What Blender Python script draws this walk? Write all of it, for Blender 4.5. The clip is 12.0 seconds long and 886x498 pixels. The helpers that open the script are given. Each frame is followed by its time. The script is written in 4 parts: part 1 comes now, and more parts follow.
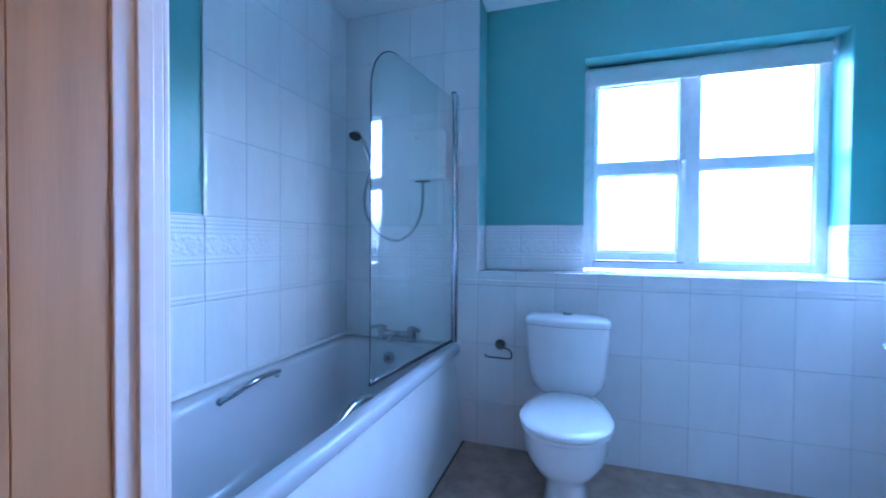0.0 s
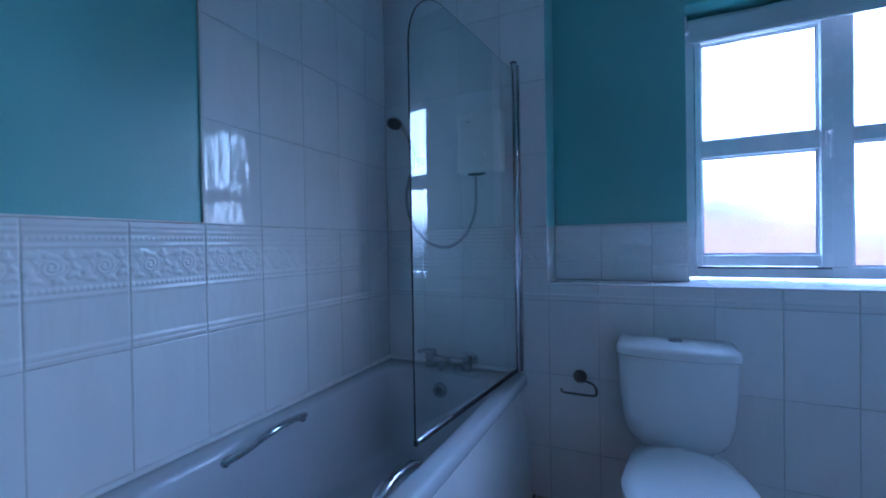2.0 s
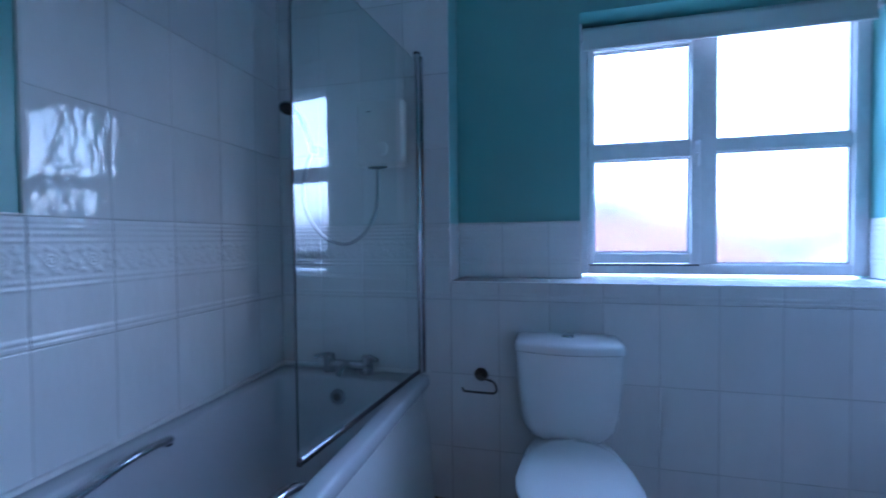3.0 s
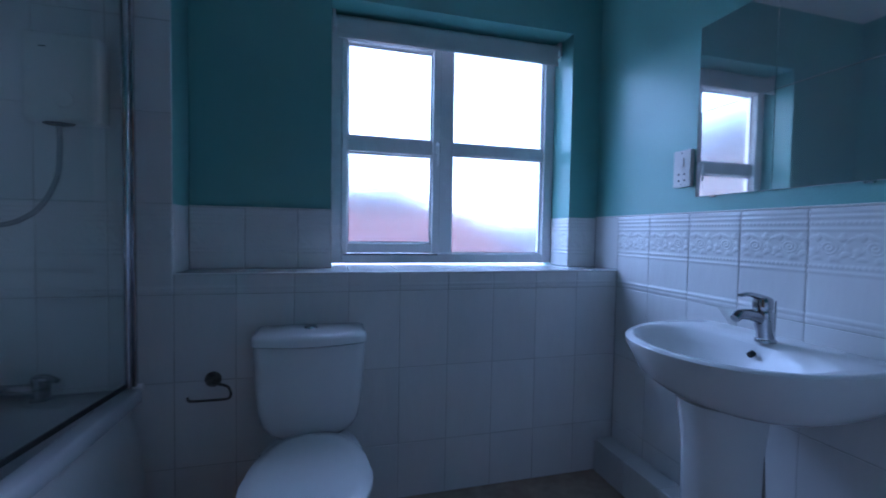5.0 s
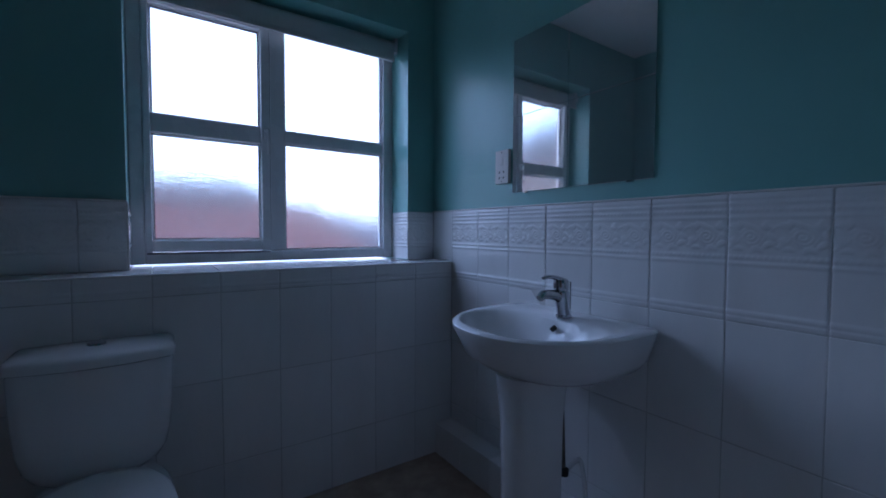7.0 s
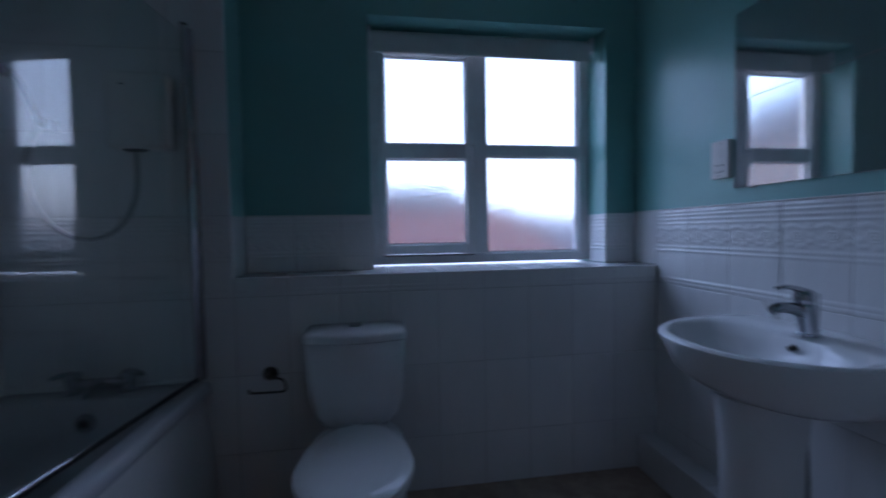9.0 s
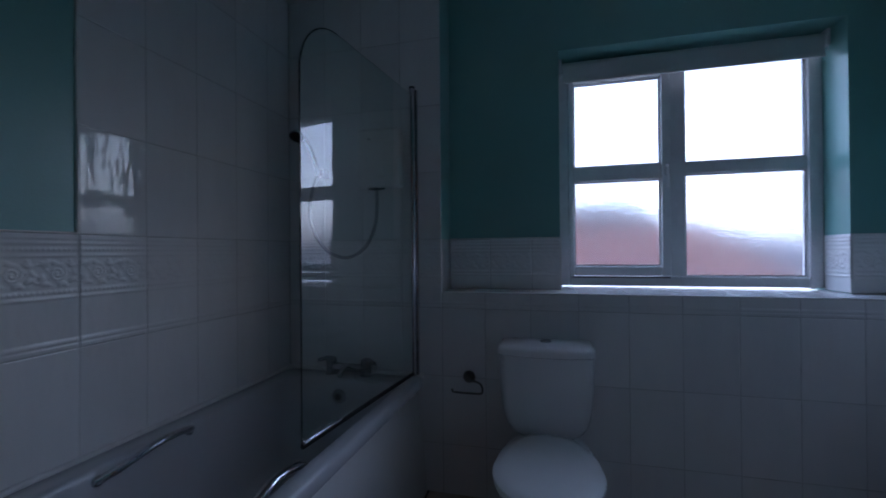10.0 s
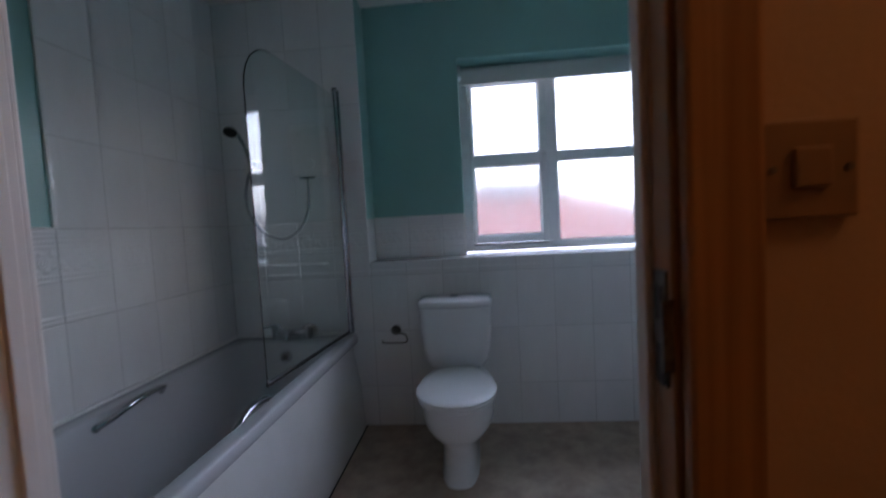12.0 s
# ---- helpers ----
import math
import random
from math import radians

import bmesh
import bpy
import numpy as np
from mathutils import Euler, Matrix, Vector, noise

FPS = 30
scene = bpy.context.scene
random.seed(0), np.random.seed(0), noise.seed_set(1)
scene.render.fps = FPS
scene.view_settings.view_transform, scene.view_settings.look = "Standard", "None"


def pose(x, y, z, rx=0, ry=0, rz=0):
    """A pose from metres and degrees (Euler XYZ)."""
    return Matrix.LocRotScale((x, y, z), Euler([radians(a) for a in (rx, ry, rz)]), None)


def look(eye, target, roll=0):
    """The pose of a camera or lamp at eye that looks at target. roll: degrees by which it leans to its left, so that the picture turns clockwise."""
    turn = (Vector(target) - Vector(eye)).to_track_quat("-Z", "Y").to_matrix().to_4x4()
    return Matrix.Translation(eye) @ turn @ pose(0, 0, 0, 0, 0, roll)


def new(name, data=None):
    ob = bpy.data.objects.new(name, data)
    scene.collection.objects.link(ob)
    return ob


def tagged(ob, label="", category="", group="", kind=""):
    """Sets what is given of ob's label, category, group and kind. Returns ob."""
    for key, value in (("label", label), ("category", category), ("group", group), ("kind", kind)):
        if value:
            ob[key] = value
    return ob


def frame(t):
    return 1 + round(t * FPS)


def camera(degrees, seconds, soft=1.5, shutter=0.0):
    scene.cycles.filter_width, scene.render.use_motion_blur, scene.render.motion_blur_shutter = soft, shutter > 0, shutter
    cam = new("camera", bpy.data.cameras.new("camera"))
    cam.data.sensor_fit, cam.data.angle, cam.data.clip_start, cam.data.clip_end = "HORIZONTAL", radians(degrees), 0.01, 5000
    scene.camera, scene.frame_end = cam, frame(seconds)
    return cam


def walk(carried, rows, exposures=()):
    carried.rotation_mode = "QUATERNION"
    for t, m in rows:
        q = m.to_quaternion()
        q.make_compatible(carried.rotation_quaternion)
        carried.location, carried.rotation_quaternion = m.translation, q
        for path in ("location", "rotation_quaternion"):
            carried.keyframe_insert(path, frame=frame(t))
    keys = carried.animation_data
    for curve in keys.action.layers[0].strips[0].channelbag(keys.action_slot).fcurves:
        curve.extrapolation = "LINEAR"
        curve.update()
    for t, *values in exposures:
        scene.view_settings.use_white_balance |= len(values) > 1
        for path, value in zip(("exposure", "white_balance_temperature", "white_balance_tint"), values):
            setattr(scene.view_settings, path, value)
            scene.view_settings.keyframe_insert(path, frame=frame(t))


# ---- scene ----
cam = camera(93.1, 12.0, soft=1.8, shutter=0.4)
PATH = [
    (0, (1.442, -2.36, 1.171), (0.808, -0.464, 1.135), 0.4),
    (0.5, (1.404, -2.245, 1.175), (0.569, -0.425, 1.144), 1.6),
    (1, (1.339, -2.129, 1.185), (0.432, -0.346, 1.179), 1.1),
    (1.5, (1.321, -2.043, 1.2), (0.376, -0.281, 1.162), 1.0),
    (2, (1.249, -1.953, 1.189), (0.4, -0.142, 1.167), -1.0),
    (2.5, (1.227, -1.897, 1.193), (0.437, -0.06, 1.132), -1.6),
    (3, (1.283, -1.852, 1.197), (0.809, 0.09, 1.147), -0.6),
    (3.5, (1.328, -1.836, 1.206), (1.124, 0.152, 1.136), -1.3),
    (3.7, (1.352, -1.833, 1.224), (1.246, 0.162, 1.138), -1.1),
    (5.3, (1.463, -1.79, 1.166), (2.069, 0.115, 1.094), 0.5),
    (5.5, (1.481, -1.805, 1.165), (2.136, 0.084, 1.093), -0.1),
    (6, (1.51, -1.797, 1.163), (2.375, 0.004, 1.069), -0.7),
    (6.5, (1.54, -1.801, 1.16), (2.589, -0.1, 1.059), 0.5),
    (6.7, (1.537, -1.802, 1.161), (2.664, -0.152, 1.075), 0.3),
    (8.5, (1.516, -1.841, 1.151), (2.412, -0.053, 1.098), -0.1),
    (9, (1.473, -1.875, 1.184), (1.775, 0.101, 1.101), -1.0),
    (9.5, (1.412, -1.943, 1.197), (1.212, 0.047, 1.177), 0.1),
    (10, (1.402, -2.028, 1.205), (0.897, -0.092, 1.215), -0.5),
    (10.5, (1.441, -2.135, 1.178), (0.85, -0.232, 1.006), -0.5),
    (11, (1.484, -2.239, 1.153), (1.041, -0.315, 0.836), -0.9),
    (11.5, (1.463, -2.402, 1.156), (1.13, -0.463, 0.814), -2.3),
    (12, (1.505, -2.469, 1.207), (1.348, -0.478, 1.091), -3.1),
]
EXPOSURES = [(0.0, 5.43, 4550, 17), (0.5, 4.92, 4550, 17), (1.0, 4.48, 4600, 17), (2.0, 4.16, 4700, 18), (3.0, 4.2, 4900, 19), (3.7, 4.05, 4950, 20),
             (5.4, 3.02, 5300, 21), (6.0, 2.70, 5450, 22), (6.7, 2.32, 5650, 22), (8.4, 2.25, 5750, 23), (9.5, 2.30, 6000, 23), (10.5, 2.58, 6300, 24),
             (11.5, 3.15, 7000, 24), (12.0, 3.6, 7300, 24)]
walk(cam, [(t, look(eye, target, roll)) for t, eye, target, roll in PATH], EXPOSURES)

# ---- light: overcast sky through the window ----
world = bpy.data.worlds.new("sky")
scene.world = world
world.use_nodes = True
wn = world.node_tree
wn.nodes.clear()
w_out = wn.nodes.new("ShaderNodeOutputWorld")
w_bg = wn.nodes.new("ShaderNodeBackground")
w_sky = wn.nodes.new("ShaderNodeTexSky")
w_sky.sky_type = "NISHITA"
w_sky.sun_disc = False
w_sky.sun_elevation = radians(22)
w_sky.sun_rotation = radians(106)
w_sky.air_density, w_sky.dust_density, w_sky.ozone_density = 1.0, 4.0, 1.0
w_bg.inputs["Strength"].default_value = 0.08
wn.links.new(w_sky.outputs["Color"], w_bg.inputs["Color"])
w_cloud = wn.nodes.new("ShaderNodeBackground")       # even cloud cover
w_cloud.inputs["Color"].default_value, w_cloud.inputs["Strength"].default_value = (0.49, 0.68, 1.0, 1), 0.5
w_sum = wn.nodes.new("ShaderNodeAddShader")
wn.links.new(w_bg.outputs["Background"], w_sum.inputs[0])
wn.links.new(w_cloud.outputs["Background"], w_sum.inputs[1])
wn.links.new(w_sum.outputs[0], w_out.inputs["Surface"])

sun_data = bpy.data.lights.new("sun", "SUN")
sun_data.energy, sun_data.angle, sun_data.color = 0.5, radians(24), (1.0, 0.95, 0.88)
sun = new("sun", sun_data)
sun.matrix_world = look((12.7, 5.43, 4.5), (2.0, 8.5, 0))

win_light = bpy.data.lights.new("window_daylight", "AREA")
win_light.shape, win_light.size, win_light.size_y = "RECTANGLE", 1.2, 1.15
win_light.cycles.is_portal = True
portal = new("window_daylight", win_light)
portal.matrix_world = look((2.05, 0.47, 1.62), (2.05, -1.0, 1.62))


# ---- materials ----
def material(name, color, rough=0.5, metal=0.0, vary=0.0, vary_scale=6.0, bump=0.0, bump_scale=40.0, stretch=(1, 1, 1), per_piece=0.0,
             coat=0.0, bump2=0.0, bump2_scale=200.0, color2=None, stain_detail=4.0, rough_vary=0.0, spec=0.5, ior=1.5):
    m = bpy.data.materials.new(name)
    m.use_nodes = True
    nt = m.node_tree
    bsdf = nt.nodes["Principled BSDF"]
    bsdf.inputs["Roughness"].default_value = rough
    bsdf.inputs["Metallic"].default_value = metal
    bsdf.inputs["IOR"].default_value = ior
    bsdf.inputs["Coat Weight"].default_value = coat
    bsdf.inputs["Coat Roughness"].default_value = 0.04
    bsdf.inputs["Specular IOR Level"].default_value = spec
    bsdf.inputs["Base Color"].default_value = (*color, 1)
    tc = nt.nodes.new("ShaderNodeTexCoord")
    info = nt.nodes.new("ShaderNodeObjectInfo")
    shift = nt.nodes.new("ShaderNodeVectorMath")
    shift.operation = "MULTIPLY_ADD"
    comb = nt.nodes.new("ShaderNodeCombineXYZ")
    for k in range(3):
        nt.links.new(info.outputs["Random"], comb.inputs[k])
    nt.links.new(comb.outputs[0], shift.inputs[0])
    shift.inputs[1].default_value = (17.0, 29.0, 11.0)
    nt.links.new(tc.outputs["Object"], shift.inputs[2])
    mp = nt.nodes.new("ShaderNodeMapping")
    mp.inputs["Scale"].default_value = stretch
    nt.links.new(shift.outputs[0], mp.inputs["Vector"])

    def tex(scale, detail=4.0):
        n = nt.nodes.new("ShaderNodeTexNoise")
        n.inputs["Scale"].default_value, n.inputs["Detail"].default_value = scale, detail
        nt.links.new(mp.outputs[0], n.inputs["Vector"])
        return n

    if vary > 0 or per_piece > 0:
        n = tex(vary_scale, stain_detail)
        ramp = nt.nodes.new("ShaderNodeMapRange")
        ramp.inputs["From Min"].default_value, ramp.inputs["From Max"].default_value = 0.3, 0.7
        nt.links.new(n.outputs["Fac"], ramp.inputs["Value"])
        mix = nt.nodes.new("ShaderNodeMix")
        mix.data_type = "RGBA"
        c2 = color2 or tuple(c * (1 - vary) for c in color)
        mix.inputs[6].default_value, mix.inputs[7].default_value = (*color, 1), (*c2, 1)
        nt.links.new(ramp.outputs["Result"], mix.inputs[0])
        last = mix.outputs[2]
        if per_piece > 0:
            hsv = nt.nodes.new("ShaderNodeHueSaturation")
            val = nt.nodes.new("ShaderNodeMapRange")
            val.inputs["To Min"].default_value, val.inputs["To Max"].default_value = 1 - per_piece, 1 + per_piece * 0.3
            nt.links.new(info.outputs["Random"], val.inputs["Value"])
            nt.links.new(val.outputs["Result"], hsv.inputs["Value"])
            nt.links.new(last, hsv.inputs["Color"])
            last = hsv.outputs["Color"]
        nt.links.new(last, bsdf.inputs["Base Color"])
    if rough_vary > 0:
        n = tex(vary_scale * 1.7)
        rr = nt.nodes.new("ShaderNodeMapRange")
        rr.inputs["To Min"].default_value, rr.inputs["To Max"].default_value = rough, rough + rough_vary
        nt.links.new(n.outputs["Fac"], rr.inputs["Value"])
        nt.links.new(rr.outputs["Result"], bsdf.inputs["Roughness"])
    normal = None
    for amount, sc, dist in ((bump, bump_scale, 0.01), (bump2, bump2_scale, 0.002)):
        if amount > 0:
            n = tex(sc, 2.0)
            b = nt.nodes.new("ShaderNodeBump")
            b.inputs["Strength"].default_value, b.inputs["Distance"].default_value = amount, dist
            nt.links.new(n.outputs["Fac"], b.inputs["Height"])
            if normal:
                nt.links.new(normal, b.inputs["Normal"])
            normal = b.outputs["Normal"]
    if normal:
        nt.links.new(normal, bsdf.inputs["Normal"])
    return m


def glass(name, rough, bump=0.0, scale=30.0, tint=(1, 1, 1), stretch=(1, 1, 1), scatter=0.0):
    m = bpy.data.materials.new(name)
    m.use_nodes = True
    nt = m.node_tree
    bsdf = nt.nodes["Principled BSDF"]
    bsdf.inputs["Base Color"].default_value = (*tint, 1)
    bsdf.inputs["Transmission Weight"].default_value = 1.0
    bsdf.inputs["Roughness"].default_value = rough
    bsdf.inputs["IOR"].default_value = 1.5
    if scatter > 0:
        tr = nt.nodes.new("ShaderNodeBsdfTranslucent")
        tr.inputs["Color"].default_value = (0.95, 0.97, 1.0, 1)
        mixer_node = nt.nodes.new("ShaderNodeMixShader")
        mixer_node.inputs[0].default_value = scatter
        nt.links.new(bsdf.outputs[0], mixer_node.inputs[1])
        nt.links.new(tr.outputs[0], mixer_node.inputs[2])
        nt.links.new(mixer_node.outputs[0], nt.nodes["Material Output"].inputs["Surface"])
    if bump > 0:
        tc = nt.nodes.new("ShaderNodeTexCoord")
        mp = nt.nodes.new("ShaderNodeMapping")
        mp.inputs["Scale"].default_value = stretch
        n = nt.nodes.new("ShaderNodeTexNoise")
        n.inputs["Scale"].default_value, n.inputs["Detail"].default_value = scale, 3.0
        b = nt.nodes.new("ShaderNodeBump")
        b.inputs["Strength"].default_value, b.inputs["Distance"].default_value = bump, 0.01
        nt.links.new(tc.outputs["Object"], mp.inputs["Vector"])
        nt.links.new(mp.outputs[0], n.inputs["Vector"])
        nt.links.new(n.outputs["Fac"], b.inputs["Height"])
        nt.links.new(b.outputs["Normal"], bsdf.inputs["Normal"])
    return m


M_TILE = material("glazed_white_tile", (0.80, 0.80, 0.79), 0.015, vary=0.05, vary_scale=5, stretch=(2.4, 0.7, 1), bump=0.22, bump_scale=8, per_piece=0.05, ior=1.54)
M_GROUT = material("grey_grout", (0.64, 0.64, 0.62), 0.85, vary=0.35, vary_scale=9, bump=0.2, bump_scale=150)
M_TEAL = material("teal_wall_paint", (0.20, 0.47, 0.435), 0.31, vary=0.10, vary_scale=2.5, bump=0.06, bump_scale=120, rough_vary=0.10, ior=1.58)
M_CEIL = material("white_ceiling_paint", (0.84, 0.84, 0.82), 0.8, vary=0.06, vary_scale=2, bump=0.1, bump_scale=90)
M_FLOOR = material("worn_beige_vinyl", (0.50, 0.39, 0.30), 0.42, vary=0.4, vary_scale=13, bump=0.05, bump_scale=160, stain_detail=9, color2=(0.34, 0.25, 0.19), rough_vary=0.2)
M_ACRYL = material("white_bath_acrylic", (0.55, 0.56, 0.58), 0.10, vary=0.05, vary_scale=4, rough_vary=0.08)
M_PANEL = material("white_bath_panel_plastic", (0.72, 0.72, 0.70), 0.32, vary=0.08, vary_scale=6, bump=0.02, bump_scale=60)
M_CERAMIC = material("white_sanitary_ceramic", (0.79, 0.79, 0.79), 0.09, vary=0.04, vary_scale=6, coat=0.15, rough_vary=0.05)
M_SEAT = material("white_plastic_seat", (0.80, 0.80, 0.79), 0.16, vary=0.04, vary_scale=9)
M_CHROME = material("chrome", (0.50, 0.51, 0.53), 0.06, metal=1.0, vary=0.12, vary_scale=30, rough_vary=0.08)
M_DULL = material("tarnished_steel", (0.22, 0.20, 0.18), 0.38, metal=1.0, vary=0.5, vary_scale=60)
M_DARK = material("black_rubber", (0.02, 0.02, 0.02), 0.5, vary=0.3, vary_scale=40)
M_HOSE = material("grey_shower_hose", (0.33, 0.34, 0.35), 0.3, metal=0.6, vary=0.2, vary_scale=50)
M_UPVC = material("white_window_plastic", (0.78, 0.79, 0.80), 0.22, vary=0.05, vary_scale=5, rough_vary=0.1)
# pane gaskets, and the shade of the gap under the sash
M_GASKET_GAP = material("grey_gasket_and_gap_shade", (0.12, 0.12, 0.13), 0.6, vary=0.2, vary_scale=30)
M_BLIND = material("white_blind_fabric", (0.70, 0.70, 0.69), 0.75, vary=0.08, vary_scale=8, bump=0.15, bump_scale=300)
M_GLOSSW = material("white_gloss_woodwork", (0.70, 0.68, 0.66), 0.28, vary=0.08, vary_scale=8, bump=0.05, bump_scale=50)
M_WOOD = material("varnished_oak_veneer", (0.44, 0.25, 0.115), 0.3, vary=0.4, vary_scale=3.0, stretch=(7, 7, 0.5), bump=0.04, bump_scale=30, per_piece=0.2, color2=(0.34, 0.19, 0.085), stain_detail=8, rough_vary=0.2)
M_WOODD = material("varnished_pine_trim", (0.38, 0.19, 0.08), 0.32, vary=0.4, vary_scale=3.0, stretch=(20, 20, 0.6), bump=0.06, bump_scale=30, color2=(0.22, 0.10, 0.04), stain_detail=8)
M_BRASS = material("dull_brass", (0.36, 0.28, 0.17), 0.4, metal=1.0, vary=0.3, vary_scale=40)
M_HALL = material("tan_hall_paint", (0.46, 0.30, 0.18), 0.75, vary=0.1, vary_scale=3, bump=0.08, bump_scale=120)
M_CARPET = material("brown_hall_carpet", (0.16, 0.11, 0.08), 0.95, vary=0.3, vary_scale=30, bump=0.6, bump_scale=400)
M_SWITCH = material("white_moulded_plastic", (0.74, 0.72, 0.68), 0.3, vary=0.04, vary_scale=20)
M_BROWN = material("brown_moulded_plastic", (0.26, 0.15, 0.08), 0.35, vary=0.1, vary_scale=20)
M_SEAL = material("white_silicone", (0.76, 0.76, 0.74), 0.3, vary=0.12, vary_scale=25)
M_MIRROR = material("silvered_mirror", (0.80, 0.82, 0.82), 0.02, metal=0.90, vary=0.06, vary_scale=3, rough_vary=0.03)
M_FROST = glass("obscured_window_glass", 0.13, bump=0.17, scale=26, stretch=(0.6, 1.0, 2.4), scatter=0.022)
M_SCREEN = glass("shower_screen_glass", 0.0, tint=(0.90, 0.965, 0.955))


def limescale(m, amount):
    """A thin dried-water film: a little rough gloss in uneven patches over the clear glass."""
    nt = m.node_tree
    bsdf, out_node = nt.nodes["Principled BSDF"], nt.nodes["Material Output"]
    tc, mp = nt.nodes.new("ShaderNodeTexCoord"), nt.nodes.new("ShaderNodeMapping")
    mp.inputs["Scale"].default_value = (1.0, 1.0, 0.25)
    n = nt.nodes.new("ShaderNodeTexNoise")
    n.inputs["Scale"].default_value, n.inputs["Detail"].default_value = 14.0, 7.0
    span = nt.nodes.new("ShaderNodeMapRange")
    span.inputs["From Min"].default_value, span.inputs["From Max"].default_value = 0.3, 0.75
    span.inputs["To Min"].default_value, span.inputs["To Max"].default_value = amount * 0.4, amount * 1.5
    film_gloss = nt.nodes.new("ShaderNodeBsdfGlossy")
    film_gloss.inputs["Color"].default_value = (0.9, 0.92, 0.93, 1)
    film_gloss.inputs["Roughness"].default_value = 0.42
    blend = nt.nodes.new("ShaderNodeMixShader")
    nt.links.new(tc.outputs["Object"], mp.inputs["Vector"])
    nt.links.new(mp.outputs[0], n.inputs["Vector"])
    nt.links.new(n.outputs["Fac"], span.inputs["Value"])
    nt.links.new(span.outputs["Result"], blend.inputs[0])
    nt.links.new(bsdf.outputs[0], blend.inputs[1])
    nt.links.new(film_gloss.outputs[0], blend.inputs[2])
    nt.links.new(blend.outputs[0], out_node.inputs["Surface"])


limescale(M_SCREEN, 0.014)
M_ROOF = material("red_clay_roof", (0.060, 0.012, 0.010), 0.8, vary=0.4, vary_scale=1.5, bump=0.3, bump_scale=8)
M_SLATE = material("grey_ridge_tiles", (0.022, 0.020, 0.027), 0.8, vary=0.3, vary_scale=2)
M_BRICK = material("red_brickwork", (0.20, 0.09, 0.07), 0.85, vary=0.4, vary_scale=4, bump=0.3, bump_scale=20)
# ground is out of view; coloured pale to bounce daylight up through the window
M_GROUND = material("light_bouncing_ground", (0.45, 0.44, 0.42), 0.9, vary=0.4, vary_scale=0.5)
# render colour darkened so the bright daylight does not burn it out
M_RENDER = material("darkened_house_render", (0.07, 0.07, 0.085), 0.85, vary=0.2, vary_scale=0.6, bump=0.2, bump_scale=20)
M_HILL = material("hazy_far_woods", (0.060, 0.062, 0.080), 0.95, vary=0.35, vary_scale=0.12, stain_detail=8)
M_DARKGLASS = material("dark_house_window", (0.03, 0.035, 0.04), 0.05, vary=0.1)


# glow of the added hall lamp, which stays out of view
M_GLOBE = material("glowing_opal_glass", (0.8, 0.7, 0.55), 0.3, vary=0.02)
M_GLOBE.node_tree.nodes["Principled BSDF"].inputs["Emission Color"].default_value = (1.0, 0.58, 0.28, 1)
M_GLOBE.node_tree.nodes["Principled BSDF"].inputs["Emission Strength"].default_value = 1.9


# ---- mesh helpers ----
def part(name, bm, mat, parent=None, label="", smooth=False, bevel=0.0, segments=2):
    if bevel > 0:
        bmesh.ops.bevel(bm, geom=list(bm.edges), offset=bevel, segments=segments, affect="EDGES", profile=0.6)
    bmesh.ops.recalc_face_normals(bm, faces=bm.faces)
    me = bpy.data.meshes.new(name)
    for f in bm.faces:
        f.smooth = smooth
    bm.to_mesh(me)
    bm.free()
    me.materials.append(mat)
    if smooth:
        me.set_sharp_from_angle(angle=radians(42))
    ob = new(name, me)
    if parent:
        ob.parent = parent
    if label:
        ob["label"] = label
    return ob


def thing(name, label, category, at=(0, 0, 0), group=""):
    ob = new(name)
    ob.empty_display_size = 0.05
    return tagged(ob, label, category, group)


def box(x0, x1, y0, y1, z0, z1, bm=None):
    bm = bm or bmesh.new()
    vs = [bm.verts.new((x, y, z)) for z in (z0, z1) for y in (y0, y1) for x in (x0, x1)]
    for f in ((0, 2, 3, 1), (4, 5, 7, 6), (0, 1, 5, 4), (2, 6, 7, 3), (0, 4, 6, 2), (1, 3, 7, 5)):
        bm.faces.new([vs[i] for i in f])
    return bm


def loft(rings, close0=True, close1=True, bm=None):
    bm = bm or bmesh.new()
    rows = [[bm.verts.new(p) for p in r] for r in rings]
    n = len(rows[0])
    for a, b in zip(rows, rows[1:]):
        for i in range(n):
            bm.faces.new((a[i], a[(i + 1) % n], b[(i + 1) % n], b[i]))
    for row, flag in ((rows[0], close0), (rows[-1], close1)):
        if flag:
            c = bm.verts.new(sum((v.co for v in row), Vector()) / n)
            for i in range(n):
                bm.faces.new((row[i], row[(i + 1) % n], c))
    return bm


def circle(c, r, axis="z", n=24, ry=None):
    out = []
    for i in range(n):
        a = 2 * math.pi * i / n
        p, q = r * math.cos(a), (ry or r) * math.sin(a)
        out.append({"z": (c[0] + p, c[1] + q, c[2]), "y": (c[0] + p, c[1], c[2] + q), "x": (c[0], c[1] + p, c[2] + q)}[axis])
    return out


def rod(c0, c1, r, r1=None, n=20, bm=None):
    """A capped round rod from c0 to c1."""
    return sweep([c0, c1], r, n, bm=bm, r_end=r1)


